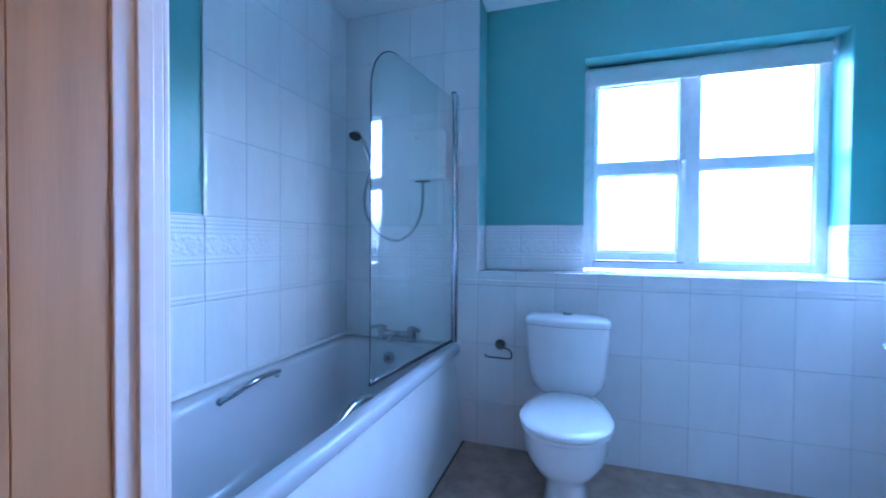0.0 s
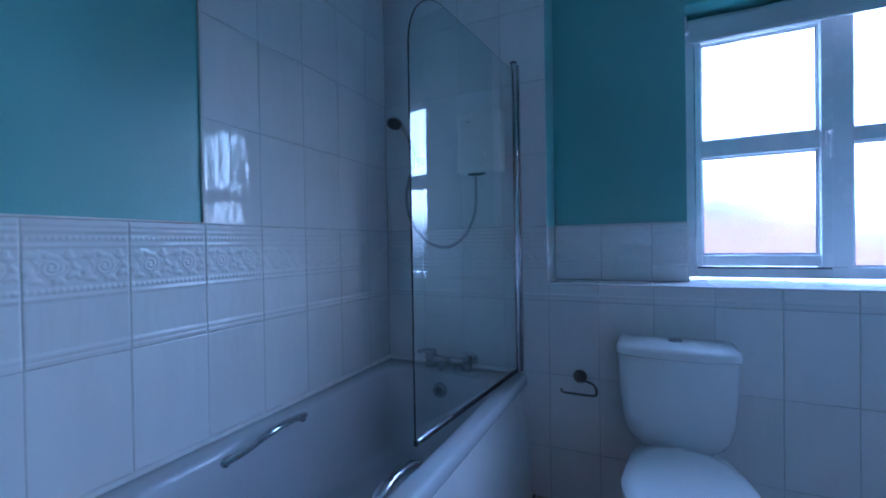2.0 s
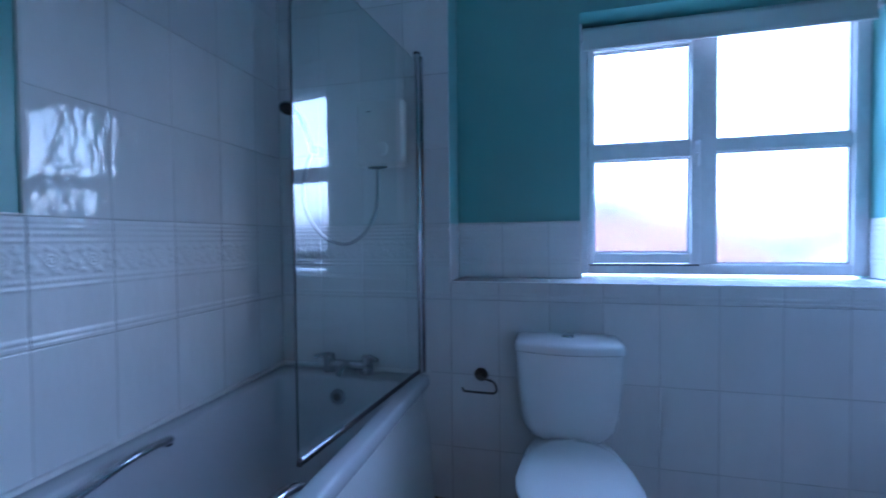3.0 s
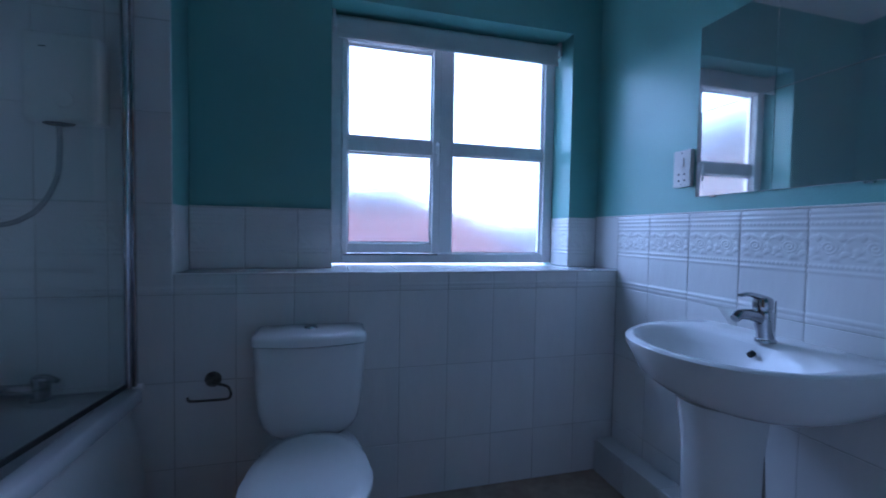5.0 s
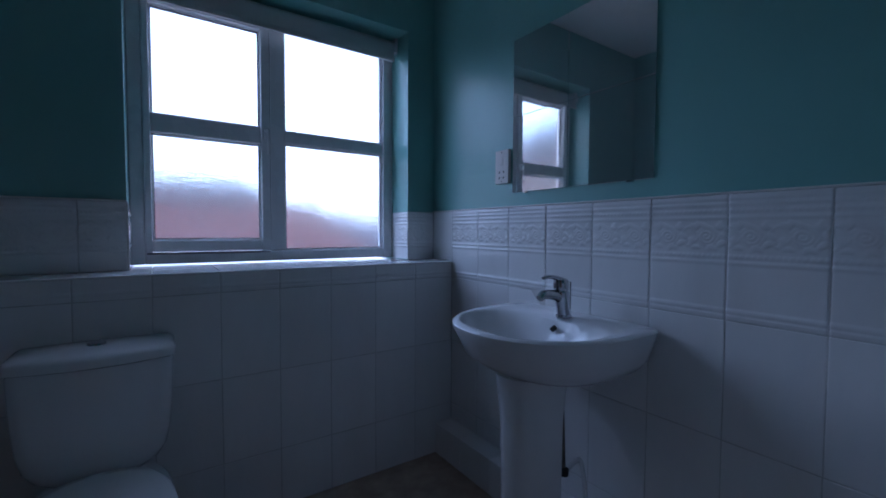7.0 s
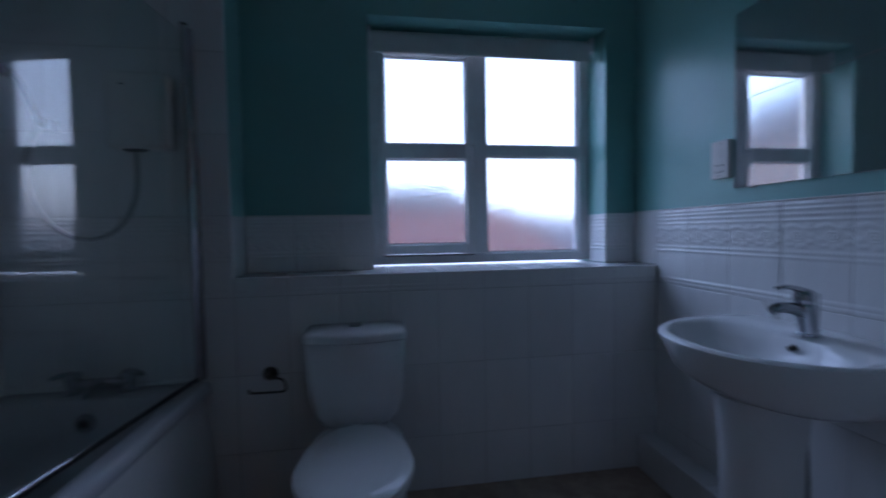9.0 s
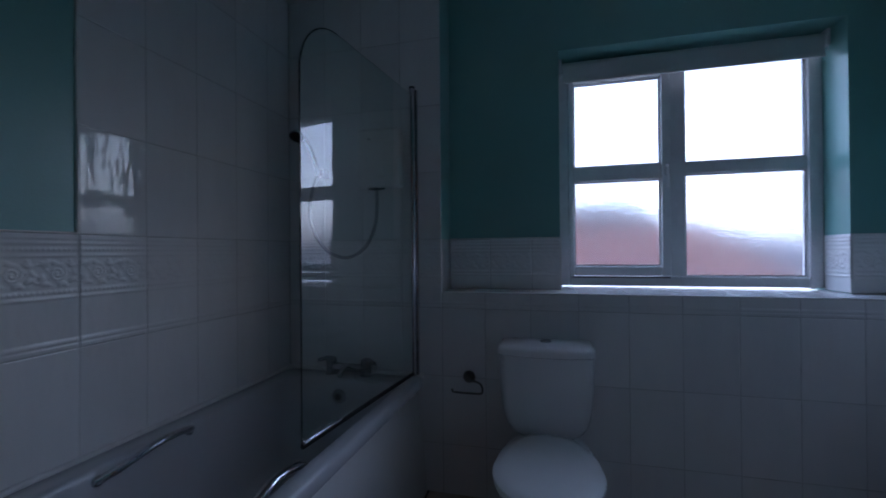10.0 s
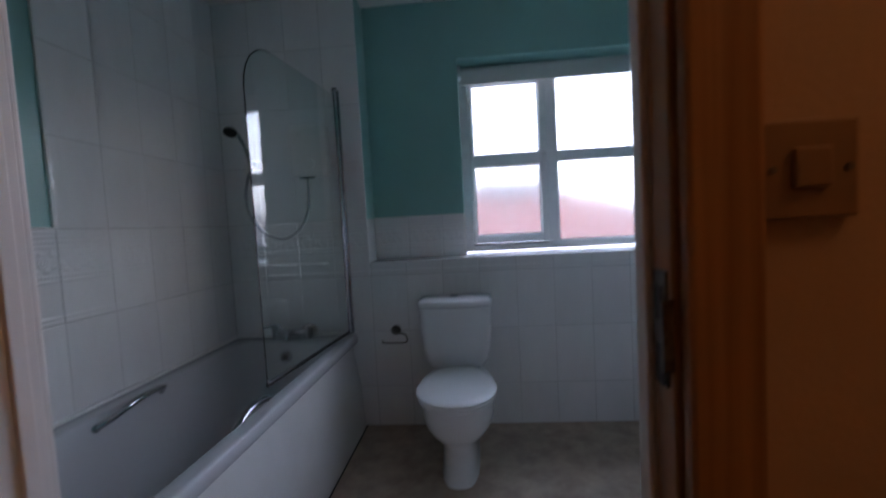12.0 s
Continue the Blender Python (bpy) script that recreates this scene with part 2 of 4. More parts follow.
def sweep(pts, r, n=12, bm=None, r_end=None, flat=1.0):
    pts = [Vector(p) for p in pts]
    rings = []
    up = Vector((0, 0, 1))
    for i, p in enumerate(pts):
        d = (pts[min(i + 1, len(pts) - 1)] - pts[max(i - 1, 0)]).normalized()
        if abs(d.dot(up)) > 0.95:
            up = Vector((1, 0, 0)) if abs(d.x) < 0.9 else Vector((0, 1, 0))
        s = d.cross(up).normalized()
        t = s.cross(d)
        up = t
        k = i / (len(pts) - 1)
        rr = r if r_end is None else r + (r_end - r) * k
        rings.append([p + s * rr * math.cos(2 * math.pi * j / n) + t * rr * flat * math.sin(2 * math.pi * j / n) for j in range(n)])
    return loft(rings, bm=bm)


def smooth_path(pts, steps=8):
    pts = [Vector(p) for p in pts]
    ext = [2 * pts[0] - pts[1]] + pts + [2 * pts[-1] - pts[-2]]
    out = []
    for i in range(1, len(ext) - 2):
        a, b, c, d = ext[i - 1:i + 3]
        for k in range(steps):
            t = k / steps
            out.append(0.5 * (2 * b + (c - a) * t + (2 * a - 5 * b + 4 * c - d) * t * t + (3 * b - a - 3 * c + d) * t ** 3))
    out.append(pts[-1])
    return out


def rounded_rect(x0, x1, y0, y1, r, z, n=7):
    out = []
    for cx, cy, a0 in ((x1 - r, y1 - r, 0), (x0 + r, y1 - r, 90), (x0 + r, y0 + r, 180), (x1 - r, y0 + r, 270)):
        for k in range(n):
            a = radians(a0 + 90 * k / (n - 1))
            out.append((cx + r * math.cos(a), cy + r * math.sin(a), z))
    return out


def spow(v, e):
    return math.copysign(abs(v) ** e, v)


def structure(name, bm, mat, label, category, bevel=0.0):
    return tagged(part(name, bm, mat, bevel=bevel), label, category, kind="structure")


# ---- setting: shell of the room ----
W, BACK, SOUTH, HALL, TOP = 2.82, 0.183, -1.858, -1.935, 2.58
RX0, RX1, RZ0, RZ1 = 1.44, 2.66, 1.005, 2.222       # window recess
NX = 0.866                                           # edge of the full-height boxing at the bath end
DX0, DX1, DZ = 0.797, 1.688, 2.04                     # doorway
SR, HR = -1.97, -2.047                               # the wall steps back on the basin side of the doorway

wall_west = structure("wall_west", box(-0.12, -0.008, SOUTH, 0.45, 0, 2.7), M_TEAL, "teal painted wall tiled white beside the bath", "wall")
wall_east = structure("wall_east", box(W + 0.008, W + 0.13, SR, 0.45, 0, 2.7), M_TEAL, "teal painted wall above white dado tiles", "wall")
bm = box(NX, RX0, BACK + 0.008, 0.45, 1.0, 2.7)
box(RX1, W + 0.008, BACK + 0.008, 0.45, 1.0, 2.7, bm)
box(RX0, RX1, BACK + 0.008, 0.45, RZ1, 2.7, bm)
wall_north = structure("wall_north", bm, M_TEAL, "teal painted window wall with a deep recess", "wall")
boxing = structure("wall_boxing_north", box(NX, W + 0.008, 0.008, 0.45, 0, 0.998), M_CEIL, "boxed-in lower wall faced with white tiles", "wall")
boxing_tall = structure("wall_boxing_bath", box(-0.008, NX - 0.003, 0.008, 0.45, 0, 2.7), M_TEAL, "full-height boxed wall at the tap end of the bath", "wall")
bm = box(-0.12, DX0 - 0.02, HALL, SOUTH, 0, 2.7)
box(DX1 + 0.02, W + 0.13, HR, SR, 0, 2.7, bm)
box(DX0 - 0.02, DX1 + 0.02, HR, SOUTH, DZ + 0.02, 2.7, bm)
wall_south = structure("wall_south", bm, M_TEAL, "teal painted wall with the doorway", "wall")
ceiling = structure("ceiling", box(-0.12, W + 0.13, -2.0, 0.45, TOP, TOP + 0.1), M_CEIL, "plain white painted ceiling", "ceiling")
floor = structure("floor", box(-0.12, W + 0.13, -2.05, 0.1, -0.08, 0), M_FLOOR, "mottled beige vinyl floor with worn patches", "floor")

# hall behind the doorway
bm = box(-0.75, DX0 - 0.052, HALL - 0.012, HALL - 0.001, 0, 2.5)
box(DX1 + 0.02, 2.9, HR - 0.012, HR - 0.001, 0, 2.5, bm)
box(DX0 - 0.02, DX1 + 0.02, HR - 0.012, HR - 0.001, DZ + 0.02, 2.5, bm)
structure("wall_hall_north", bm, M_HALL, "tan painted hall wall around the doorway", "wall")
structure("wall_hall_south", box(-0.75, 2.9, -3.6, -3.5, 0, 2.5), M_HALL, "tan painted hall wall", "wall")
structure("wall_hall_west", box(-0.85, -0.75, -3.6, HALL - 0.001, 0, 2.5), M_HALL, "tan painted hall end wall", "wall")
structure("wall_hall_east", box(2.9, 3.0, -3.6, HR - 0.001, 0, 2.5), M_HALL, "tan painted hall end wall", "wall")
structure("ceiling_hall", box(-0.85, 3.0, -3.6, HALL - 0.001, 2.5, 2.6), M_CEIL, "plain white hall ceiling", "ceiling")
structure("floor_hall", box(-0.85, 3.0, -3.6, -2.0505, -0.08, -0.002), M_CARPET, "brown carpet on the hall floor", "floor")

# grout beds behind the tiles, about 1 mm under the tile faces
G = 0.0012
bm = box(-0.008, -G, SOUTH, 0.008, 0.3, 1.266)
box(-0.008, -G, -1.066, 0.008, 1.266, TOP, bm)
part("grout", bm, M_GROUT, wall_west)
bm = box(W + G, W + 0.008, SR, BACK + 0.008, 0, 1.266)
part("grout", bm, M_GROUT, wall_east)
bm = box(NX - 0.003, W + G, G, 0.008, 0, 0.998)
part("grout", bm, M_GROUT, boxing)
bm = box(-G, NX - 0.003, G, 0.008, 0, TOP)
part("grout", bm, M_GROUT, boxing_tall)
bm = box(NX - 0.003, NX - 0.001, 0.008, BACK + 0.006, 0.998, 1.266)
part("grout", bm, M_GROUT, boxing_tall)
bm = box(NX, RX0, BACK + G, BACK + 0.008, 1.0, 1.266)
box(RX1, W + G, BACK + G, BACK + 0.008, 1.0, 1.266, bm)
part("grout", bm, M_GROUT, wall_north)

# ---- window ----
FY, GY = 0.372, 0.405                                # face of the frame, glass
window = tagged(new("window_1"), "white plastic casement window with obscured panes and glazing bars", "window", kind="structure")


def bars(name, list_of_boxes, parent, label="", bevel=0.006, mat=None):
    """Bars of one joined frame, butted end to end."""
    b = bmesh.new()
    for x0, x1, y0, y1, z0, z1 in list_of_boxes:
        box(x0, x1, y0, y1, z0, z1, b)
    return part(name, b, mat or M_UPVC, parent, label, bevel=bevel, segments=2)


fr = bars("window_frame", [(RX0, 1.492, FY, 0.445, 1.012, RZ1), (2.603, RX1, FY, 0.445, 1.012, RZ1), (1.492, 2.603, FY, 0.445, 1.012, 1.062),
                           (1.492, 2.603, FY, 0.445, 2.16, RZ1), (1.995, 2.066, FY, 0.445, 1.062, 2.16)], window)
bars("glazing_bar", [(2.066, 2.603, FY + 0.008, 0.43, 1.592, 1.650)], window)
sash = bars("sash", [(1.492, 1.519, FY - 0.014, 0.43, 1.062, 2.16), (1.954, 1.997, FY - 0.014, 0.43, 1.062, 2.16),
                     (1.519, 1.954, FY - 0.014, 0.43, 1.066, 1.116), (1.519, 1.954, FY - 0.014, 0.43, 2.11, 2.16)], window, "opening sash of the casement")
bars("sash_bar", [(1.519, 1.954, FY - 0.006, 0.43, 1.574, 1.652)], sash)


def bead(x0, x1, z0, z1, parent, y):
    t = 0.006
    bars("glazing_bead", [(x0, x0 + t, y - 0.006, y + 0.01, z0, z1), (x1 - t, x1, y - 0.006, y + 0.01, z0, z1),
                          (x0 + t, x1 - t, y - 0.006, y + 0.01, z0, z0 + t), (x0 + t, x1 - t, y - 0.006, y + 0.01, z1 - t, z1)], parent, bevel=0.002)
    g = 0.003
    bars("gasket", [(x0 + t, x0 + t + g, y, y + 0.01, z0 + t, z1 - t), (x1 - t - g, x1 - t, y, y + 0.01, z0 + t, z1 - t),
                    (x0 + t + g, x1 - t - g, y, y + 0.01, z0 + t, z0 + t + g), (x0 + t + g, x1 - t - g, y, y + 0.01, z1 - t - g, z1 - t)], parent, bevel=0.0, mat=M_GASKET_GAP)


for x0, x1, z0, z1, par, dy in ((1.519, 1.954, 1.116, 1.574, sash, -0.006), (1.519, 1.954, 1.652, 2.11, sash, -0.006),
                                (2.066, 2.603, 1.062, 1.592, window, 0.0), (2.066, 2.603, 1.650, 2.16, window, 0.0)):
    bead(x0, x1, z0, z1, par, GY - 0.012 + dy)
    pane = part("pane", box(x0, x1, GY, GY + 0.005, z0, z1), M_FROST, par, "rippled obscured glass pane")
    pane.visible_shadow = False
# dark strip in place of the shaded gap below the sash
bars("weather_seal", [(1.498, 1.99, FY - 0.008, FY - 0.0005, 1.054, 1.0615)], sash, "dark strip drawn for the shaded gap under the sash", bevel=0.0, mat=M_GASKET_GAP)
# handle on the sash stile
hd = part("handle", box(1.966, 1.99, FY - 0.03, FY - 0.0145, 1.585, 1.645), M_UPVC, sash, "white lever window handle", smooth=True, bevel=0.005)
b = sweep(smooth_path([(1.978, FY - 0.03, 1.632), (1.978, FY - 0.05, 1.63), (1.978, FY - 0.055, 1.60), (1.978, FY - 0.05, 1.52)], 6), 0.009, 10, r_end=0.006)
part("lever", b, M_UPVC, hd, smooth=True)
# slim outer sill
part("window_sill", box(RX0, RX1, 0.446, 0.60, 0.97, 1.0), M_UPVC, window, bevel=0.006)

# ---- doorway: lining, stops, architrave ----
door_frame = tagged(new("door_frame_1"), "white gloss door lining with wood architrave on the hall side", "door frame", kind="structure")
for s, x, yr, yh in ((1, DX0, SOUTH, HALL), (-1, DX1, SR, HR)):
    a, b2 = sorted((x, x - 0.02 * s))
    if s > 0:
        part("jamb", box(a, b2, yh, yr + 0.002, 0, DZ), M_GLOSSW, door_frame, bevel=0.003)
    else:
        part("jamb", box(a, b2, yr - 0.046, yr + 0.002, 0, DZ), M_GLOSSW, door_frame, bevel=0.003)
        part("jamb", box(a, b2, yh - 0.012, yr - 0.0465, 0, DZ), M_WOODD, door_frame, "varnished wood rebate of the lining", bevel=0.003)
    a, b2 = sorted((x, x + 0.008 * s))
    part("door_stop", box(a, b2, yr - 0.046, yr - 0.020, 0, DZ - 0.012), M_GLOSSW, door_frame, bevel=0.003)
    a, b2 = sorted((x - 0.004 * s, x - 0.062 * s))
    part("architrave", box(a, b2, yr + 0.001, yr + 0.016, 0, DZ + 0.06), M_GLOSSW, door_frame, bevel=0.005)
    a, b2 = sorted((x - 0.006 * s, x - 0.075 * s))
    if s < 0:
        part("architrave", box(a, b2, yh - 0.030, yh - 0.0125, 0, DZ + 0.075), M_WOODD, door_frame, "varnished wood architrave", bevel=0.006)
part("head_jamb", box(DX0 - 0.02, DX1 + 0.02, HR - 0.012, SOUTH + 0.002, DZ + 0.001, DZ + 0.02), M_GLOSSW, door_frame)
part("architrave", box(DX0 - 0.006, DX1 + 0.006, HR - 0.030, HR - 0.0125, DZ + 0.006, DZ + 0.075), M_WOODD, door_frame, "varnished wood architrave", bevel=0.006)
# strike plate and keep
strike = part("strike_plate", box(DX1 - 0.0025, DX1 - 0.0002, HR - 0.004, HR + 0.024, 1.035, 1.150), M_DULL, door_frame, "dull metal strike plate")
part("keep", box(DX1 - 0.004, DX1 - 0.0027, HR + 0.002, HR + 0.018, 1.035, 1.075), M_DARK, strike)
part("keep", box(DX1 - 0.004, DX1 - 0.0027, HR + 0.002, HR + 0.018, 1.10, 1.135), M_DARK, strike)
part("lip", box(DX1 - 0.012, DX1 - 0.0005, HR - 0.018, HR - 0.0125, 1.055, 1.125), M_DULL, strike, bevel=0.002)

# open door leaf
door = tagged(new("door_1"), "varnished oak veneer door standing wide open into the hall", "door", kind="structure")
leaf_x0, leaf_x1, leaf_y1 = 0.752, 0.792, HALL - 0.001
ws = [0.115, 0.19, 0.15, 0.19, 0.115]
y = leaf_y1
for w in ws:
    part("board", box(leaf_x0, leaf_x1, y - w + 0.0006, y, 0.008, 2.03), M_WOOD, door, bevel=0.0012, segments=1)
    y -= w
hinge = part("hinge", box(leaf_x1 - 0.001, leaf_x1 + 0.002, leaf_y1 - 0.004, leaf_y1 + 0.012, 0.22, 0.32), M_BRASS, door, "dull brass butt hinge")
for k in range(5):
    part("knuckle", rod((leaf_x1 + 0.004, leaf_y1 + 0.004, 0.221 + 0.02 * k), (leaf_x1 + 0.004, leaf_y1 + 0.004, 0.239 + 0.02 * k), 0.005, n=12), M_BRASS, hinge, smooth=True)

# unseen hall ceiling lamp, added for the warm light on the door
hall_lamp = thing("added_ceiling_lamp", "unseen globe ceiling lamp added for the warm hall light", "lamp")
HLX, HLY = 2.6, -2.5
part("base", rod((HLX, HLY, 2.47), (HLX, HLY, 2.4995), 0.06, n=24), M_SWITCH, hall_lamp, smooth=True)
part("globe", loft([circle((HLX, HLY, 2.47 - 0.001 - 0.09 * (1 - math.cos(radians(a)))), 0.02 + 0.07 * math.sin(radians(a))) for a in range(0, 181, 15)]), M_GLOBE, hall_lamp, "glowing opal globe of the added hall lamp", smooth=True)

# light switch on the hall wall
switch = thing("light_switch", "square brown plastic light switch on the hall wall", "light switch")
yq = HR - 0.012
part("plate", box(1.762, 1.846, yq - 0.010, yq, 1.195, 1.283), M_BROWN, switch, bevel=0.003)
part("rocker", box(1.788, 1.820, yq - 0.016, yq - 0.0102, 1.222, 1.258), M_BROWN, switch, bevel=0.003)
for x in (1.772, 1.836):
    part("screw", rod((x, yq - 0.0118, 1.239), (x, yq - 0.0101, 1.239), 0.0035, n=10), M_DULL, switch)


# ---- bath ----
bath = thing("bath", "white acrylic bath with chrome grips and white side panel", "bath")
L = -1.852
rings = [rounded_rect(0.004, 0.752, L + 0.004, -0.004, 0.012, 0.522),
         rounded_rect(0.004, 0.763, L, -0.004, 0.014, 0.524),
         rounded_rect(0.004, 0.766, L, -0.004, 0.016, 0.530),
         rounded_rect(0.004, 0.763, L, -0.004, 0.016, 0.563),
         rounded_rect(0.004, 0.758, L + 0.003, -0.004, 0.018, 0.571),
         rounded_rect(0.008, 0.748, L + 0.010, -0.008, 0.022, 0.5745),
         rounded_rect(0.075, 0.703, L + 0.10, -0.115, 0.085, 0.573),
         rounded_rect(0.083, 0.696, L + 0.108, -0.123, 0.088, 0.569),
         rounded_rect(0.090, 0.690, L + 0.115, -0.129, 0.092, 0.555),
         rounded_rect(0.118, 0.660, L + 0.17, -0.150, 0.11, 0.40),
         rounded_rect(0.145, 0.630, L + 0.26, -0.168, 0.13, 0.24),
         rounded_rect(0.185, 0.585, L + 0.34, -0.21, 0.14, 0.185),
         rounded_rect(0.26, 0.51, L + 0.45, -0.30, 0.12, 0.172)]
rings = [[(x * (1 + 0.020 * y) if x > 0.3 else x, y, z) for x, y, z in ring] for ring in rings]
part("tub", loft(rings, close0=False), M_ACRYL, bath, smooth=True)
prof = [(0.722, 0.526), (0.732, 0.49), (0.756, 0.38), (0.776, 0.22), (0.784, 0.06), (0.787, 0.004)]
b = bmesh.new()
cols = []
for yy in (L + 0.005, -0.9, -0.12, -0.03, -0.003):
    dip = 0.0 if yy < -0.1 else 0.012 * (1 - (-yy / 0.12))
    cols.append([b.verts.new((x - dip * 0.6, yy, z)) for x, z in prof] + [b.verts.new((x - dip * 0.6 - 0.006, yy, z)) for x, z in reversed(prof)])
n = len(cols[0])
for c0, c1 in zip(cols, cols[1:]):
    for i in range(n):
        b.faces.new((c0[i], c0[(i + 1) % n], c1[(i + 1) % n], c1[i]))
b.faces.new(cols[0]), b.faces.new(cols[-1])
part("side_panel", b, M_PANEL, bath, "white moulded bath panel", smooth=True)
part("sealant", sweep([(0.004, L, 0.578), (0.004, -0.004, 0.578)], 0.012, 10), M_SEAL, bath, smooth=True)
part("sealant", sweep([(0.004, -0.004, 0.578), (0.765, -0.004, 0.578)], 0.012, 10), M_SEAL, bath, smooth=True)
part("floor_sealant", sweep([(0.79, L, 0.003), (0.79, -0.004, 0.003)], 0.004, 8), M_DARK, bath, smooth=True)


def grip(xm, xo, y0, y1, z):
    g = sweep(smooth_path([(xm, y0, z - 0.014), (xo, y0 + 0.04, z + 0.008), (xo + (xo - xm) * 0.3, (y0 + y1) / 2, z + 0.034), (xo, y1 - 0.04, z + 0.026), (xm, y1, z)], 7), 0.0165, 14, flat=0.75)
    for yy, zz in ((y0, z - 0.014), (y1, z)):
        g = loft([circle((xm, yy, zz), 0.017, "x", 16), circle((xm + (xo - xm) * 0.25, yy, zz), 0.014, "x", 16)], bm=g)
    part("grip", g, M_CHROME, bath, "chrome bath grip", smooth=True)


grip(0.094, 0.128, -1.085, -0.76, 0.548)
grip(0.664, 0.648, -1.15, -0.87, 0.534)
ov = part("overflow", loft([circle((0.372, -0.150, 0.492), 0.037, "y"), circle((0.372, -0.158, 0.492), 0.035, "y"), circle((0.372, -0.160, 0.492), 0.022, "y")]), M_CHROME, bath, "chrome overflow cover", smooth=True)
part("slot", loft([circle((0.372, -0.1605, 0.492), 0.017, "y"), circle((0.372, -0.1615, 0.492), 0.015, "y")]), M_DARK, ov)
part("waste", loft([circle((0.372, -0.34, 0.172), 0.032), circle((0.372, -0.34, 0.1765), 0.027)]), M_CHROME, bath, smooth=True)

# bath mixer
mixer = thing("bath_mixer_tap", "chrome deck mixer tap with two lever handles on the bath rim", "tap")
b = sweep([(0.29, -0.065, 0.612), (0.475, -0.065, 0.612)], 0.022, 16)
part("bridge", b, M_CHROME, mixer, smooth=True)
for x, s in ((0.285, -1), (0.48, 1)):
    body = loft([circle((x, -0.065, z), r, n=20) for z, r in ((0.577, 0.032), (0.583, 0.032), (0.588, 0.024), (0.625, 0.026), (0.642, 0.029), (0.656, 0.027), (0.662, 0.018))])
    body = part("tap_body", body, M_CHROME, mixer, smooth=True)
    part("lever", sweep(smooth_path([(x, -0.065, 0.654), (x + 0.025 * s, -0.075, 0.656), (x + 0.062 * s, -0.095, 0.648)], 5), 0.013, 12, r_end=0.009), M_CHROME, body, smooth=True)
part("spout", sweep(smooth_path([(0.3825, -0.065, 0.618), (0.3825, -0.10, 0.622), (0.3825, -0.145, 0.612), (0.3825, -0.165, 0.590)], 6), 0.016, 14, r_end=0.012), M_CHROME, mixer, smooth=True)

# ---- shower screen ----
screen = thing("shower_screen", "hinged clear glass bath screen with rounded corner and chrome post", "shower screen")
PX, PY = 0.726, -0.030
ang = math.atan2(0.639 - PX, -(-0.875 - PY))
wid, zb, zt, rr = 0.845, 0.606, 1.985, 0.205


def on_screen(u, z, off=0.0):
    d = Vector((math.sin(ang), -math.cos(ang), 0))
    nrm = Vector((math.cos(ang), math.sin(ang), 0))
    return Vector((PX, PY, z)) + d * u + nrm * off


out = [(0.012, zb), (wid, zb)] + [(wid - rr + rr * math.cos(radians(a)), zt - rr + rr * math.sin(radians(a))) for a in range(0, 91, 6)] + [(0.012, zt)]
b = bmesh.new()
f0 = [b.verts.new(on_screen(u, z, -0.003)) for u, z in out]
f1 = [b.verts.new(on_screen(u, z, 0.003)) for u, z in out]
b.faces.new(f0), b.faces.new(f1)
for i in range(len(out)):
    b.faces.new((f0[i], f0[(i + 1) % len(out)], f1[(i + 1) % len(out)], f1[i]))
pane = part("glass_panel", b, M_SCREEN, screen, "clear glass panel")
pane.visible_shadow = False
edge = [on_screen(u, z) for u, z in out[1:-1]]
part("edge_trim", sweep(edge, 0.0022, 8), M_DARK, screen, "dark ground glass edge", smooth=True)
part("post", rod((PX, PY, 0.582), (PX, PY, 2.022), 0.0135, n=20), M_CHROME, screen, "polished chrome hinge post", smooth=True)
part("cap", rod((PX, PY, 2.022), (PX, PY, 2.030), 0.0150, n=20), M_DARK, screen, smooth=True)
part("wall_channel", box(PX - 0.006, PX + 0.022, -0.018, -0.0008, 0.582, 2.02), M_CHROME, screen, bevel=0.003)
b = bmesh.new()
for zz0, zz1 in ((zb - 0.016, zb - 0.001),):
    ps = [on_screen(u, z, o) for z in (zz0, zz1) for u, o in ((0.01, -0.006), (wid, -0.006), (wid, 0.006), (0.01, 0.006))]
    vs = [b.verts.new(p) for p in ps]
    for f in ((0, 1, 2, 3), (4, 7, 6, 5), (0, 4, 5, 1), (1, 5, 6, 2), (2, 6, 7, 3), (3, 7, 4, 0)):
        b.faces.new([vs[i] for i in f])
part("bottom_seal", b, M_DARK, screen, "black rubber bottom seal")
part("bottom_rail", rod(on_screen(wid - 0.20, zb + 0.004, 0.008), on_screen(wid, zb + 0.004, 0.008), 0.006, n=12), M_CHROME, screen, smooth=True)

# ---- electric shower ----
shower = thing("electric_shower", "white electric shower unit with grey hose and chrome handset", "shower")
unit = part("unit", box(0.448, 0.668, -0.082, -0.001, 1.528, 1.822), M_SWITCH, shower, "white moulded shower box", smooth=True, bevel=0.018, segments=4)
part("control_knob", loft([circle((0.571, -0.083, 1.60), 0.030, "y"), circle((0.571, -0.092, 1.60), 0.028, "y"), circle((0.571, -0.094, 1.60), 0.020, "y")]), M_SWITCH, unit, smooth=True)
part("indicator", box(0.500, 0.520, -0.0835, -0.0822, 1.768, 1.772), M_DARK, unit)
part("indicator", box(0.612, 0.616, -0.0835, -0.0822, 1.785, 1.789), M_DARK, unit)
part("outlet", loft([circle((0.535, -0.045, 1.529), 0.05, n=24, ry=0.022), circle((0.535, -0.045, 1.522), 0.045, n=24, ry=0.018), circle((0.535, -0.045, 1.516), 0.012)]), M_DARK, unit, smooth=True)
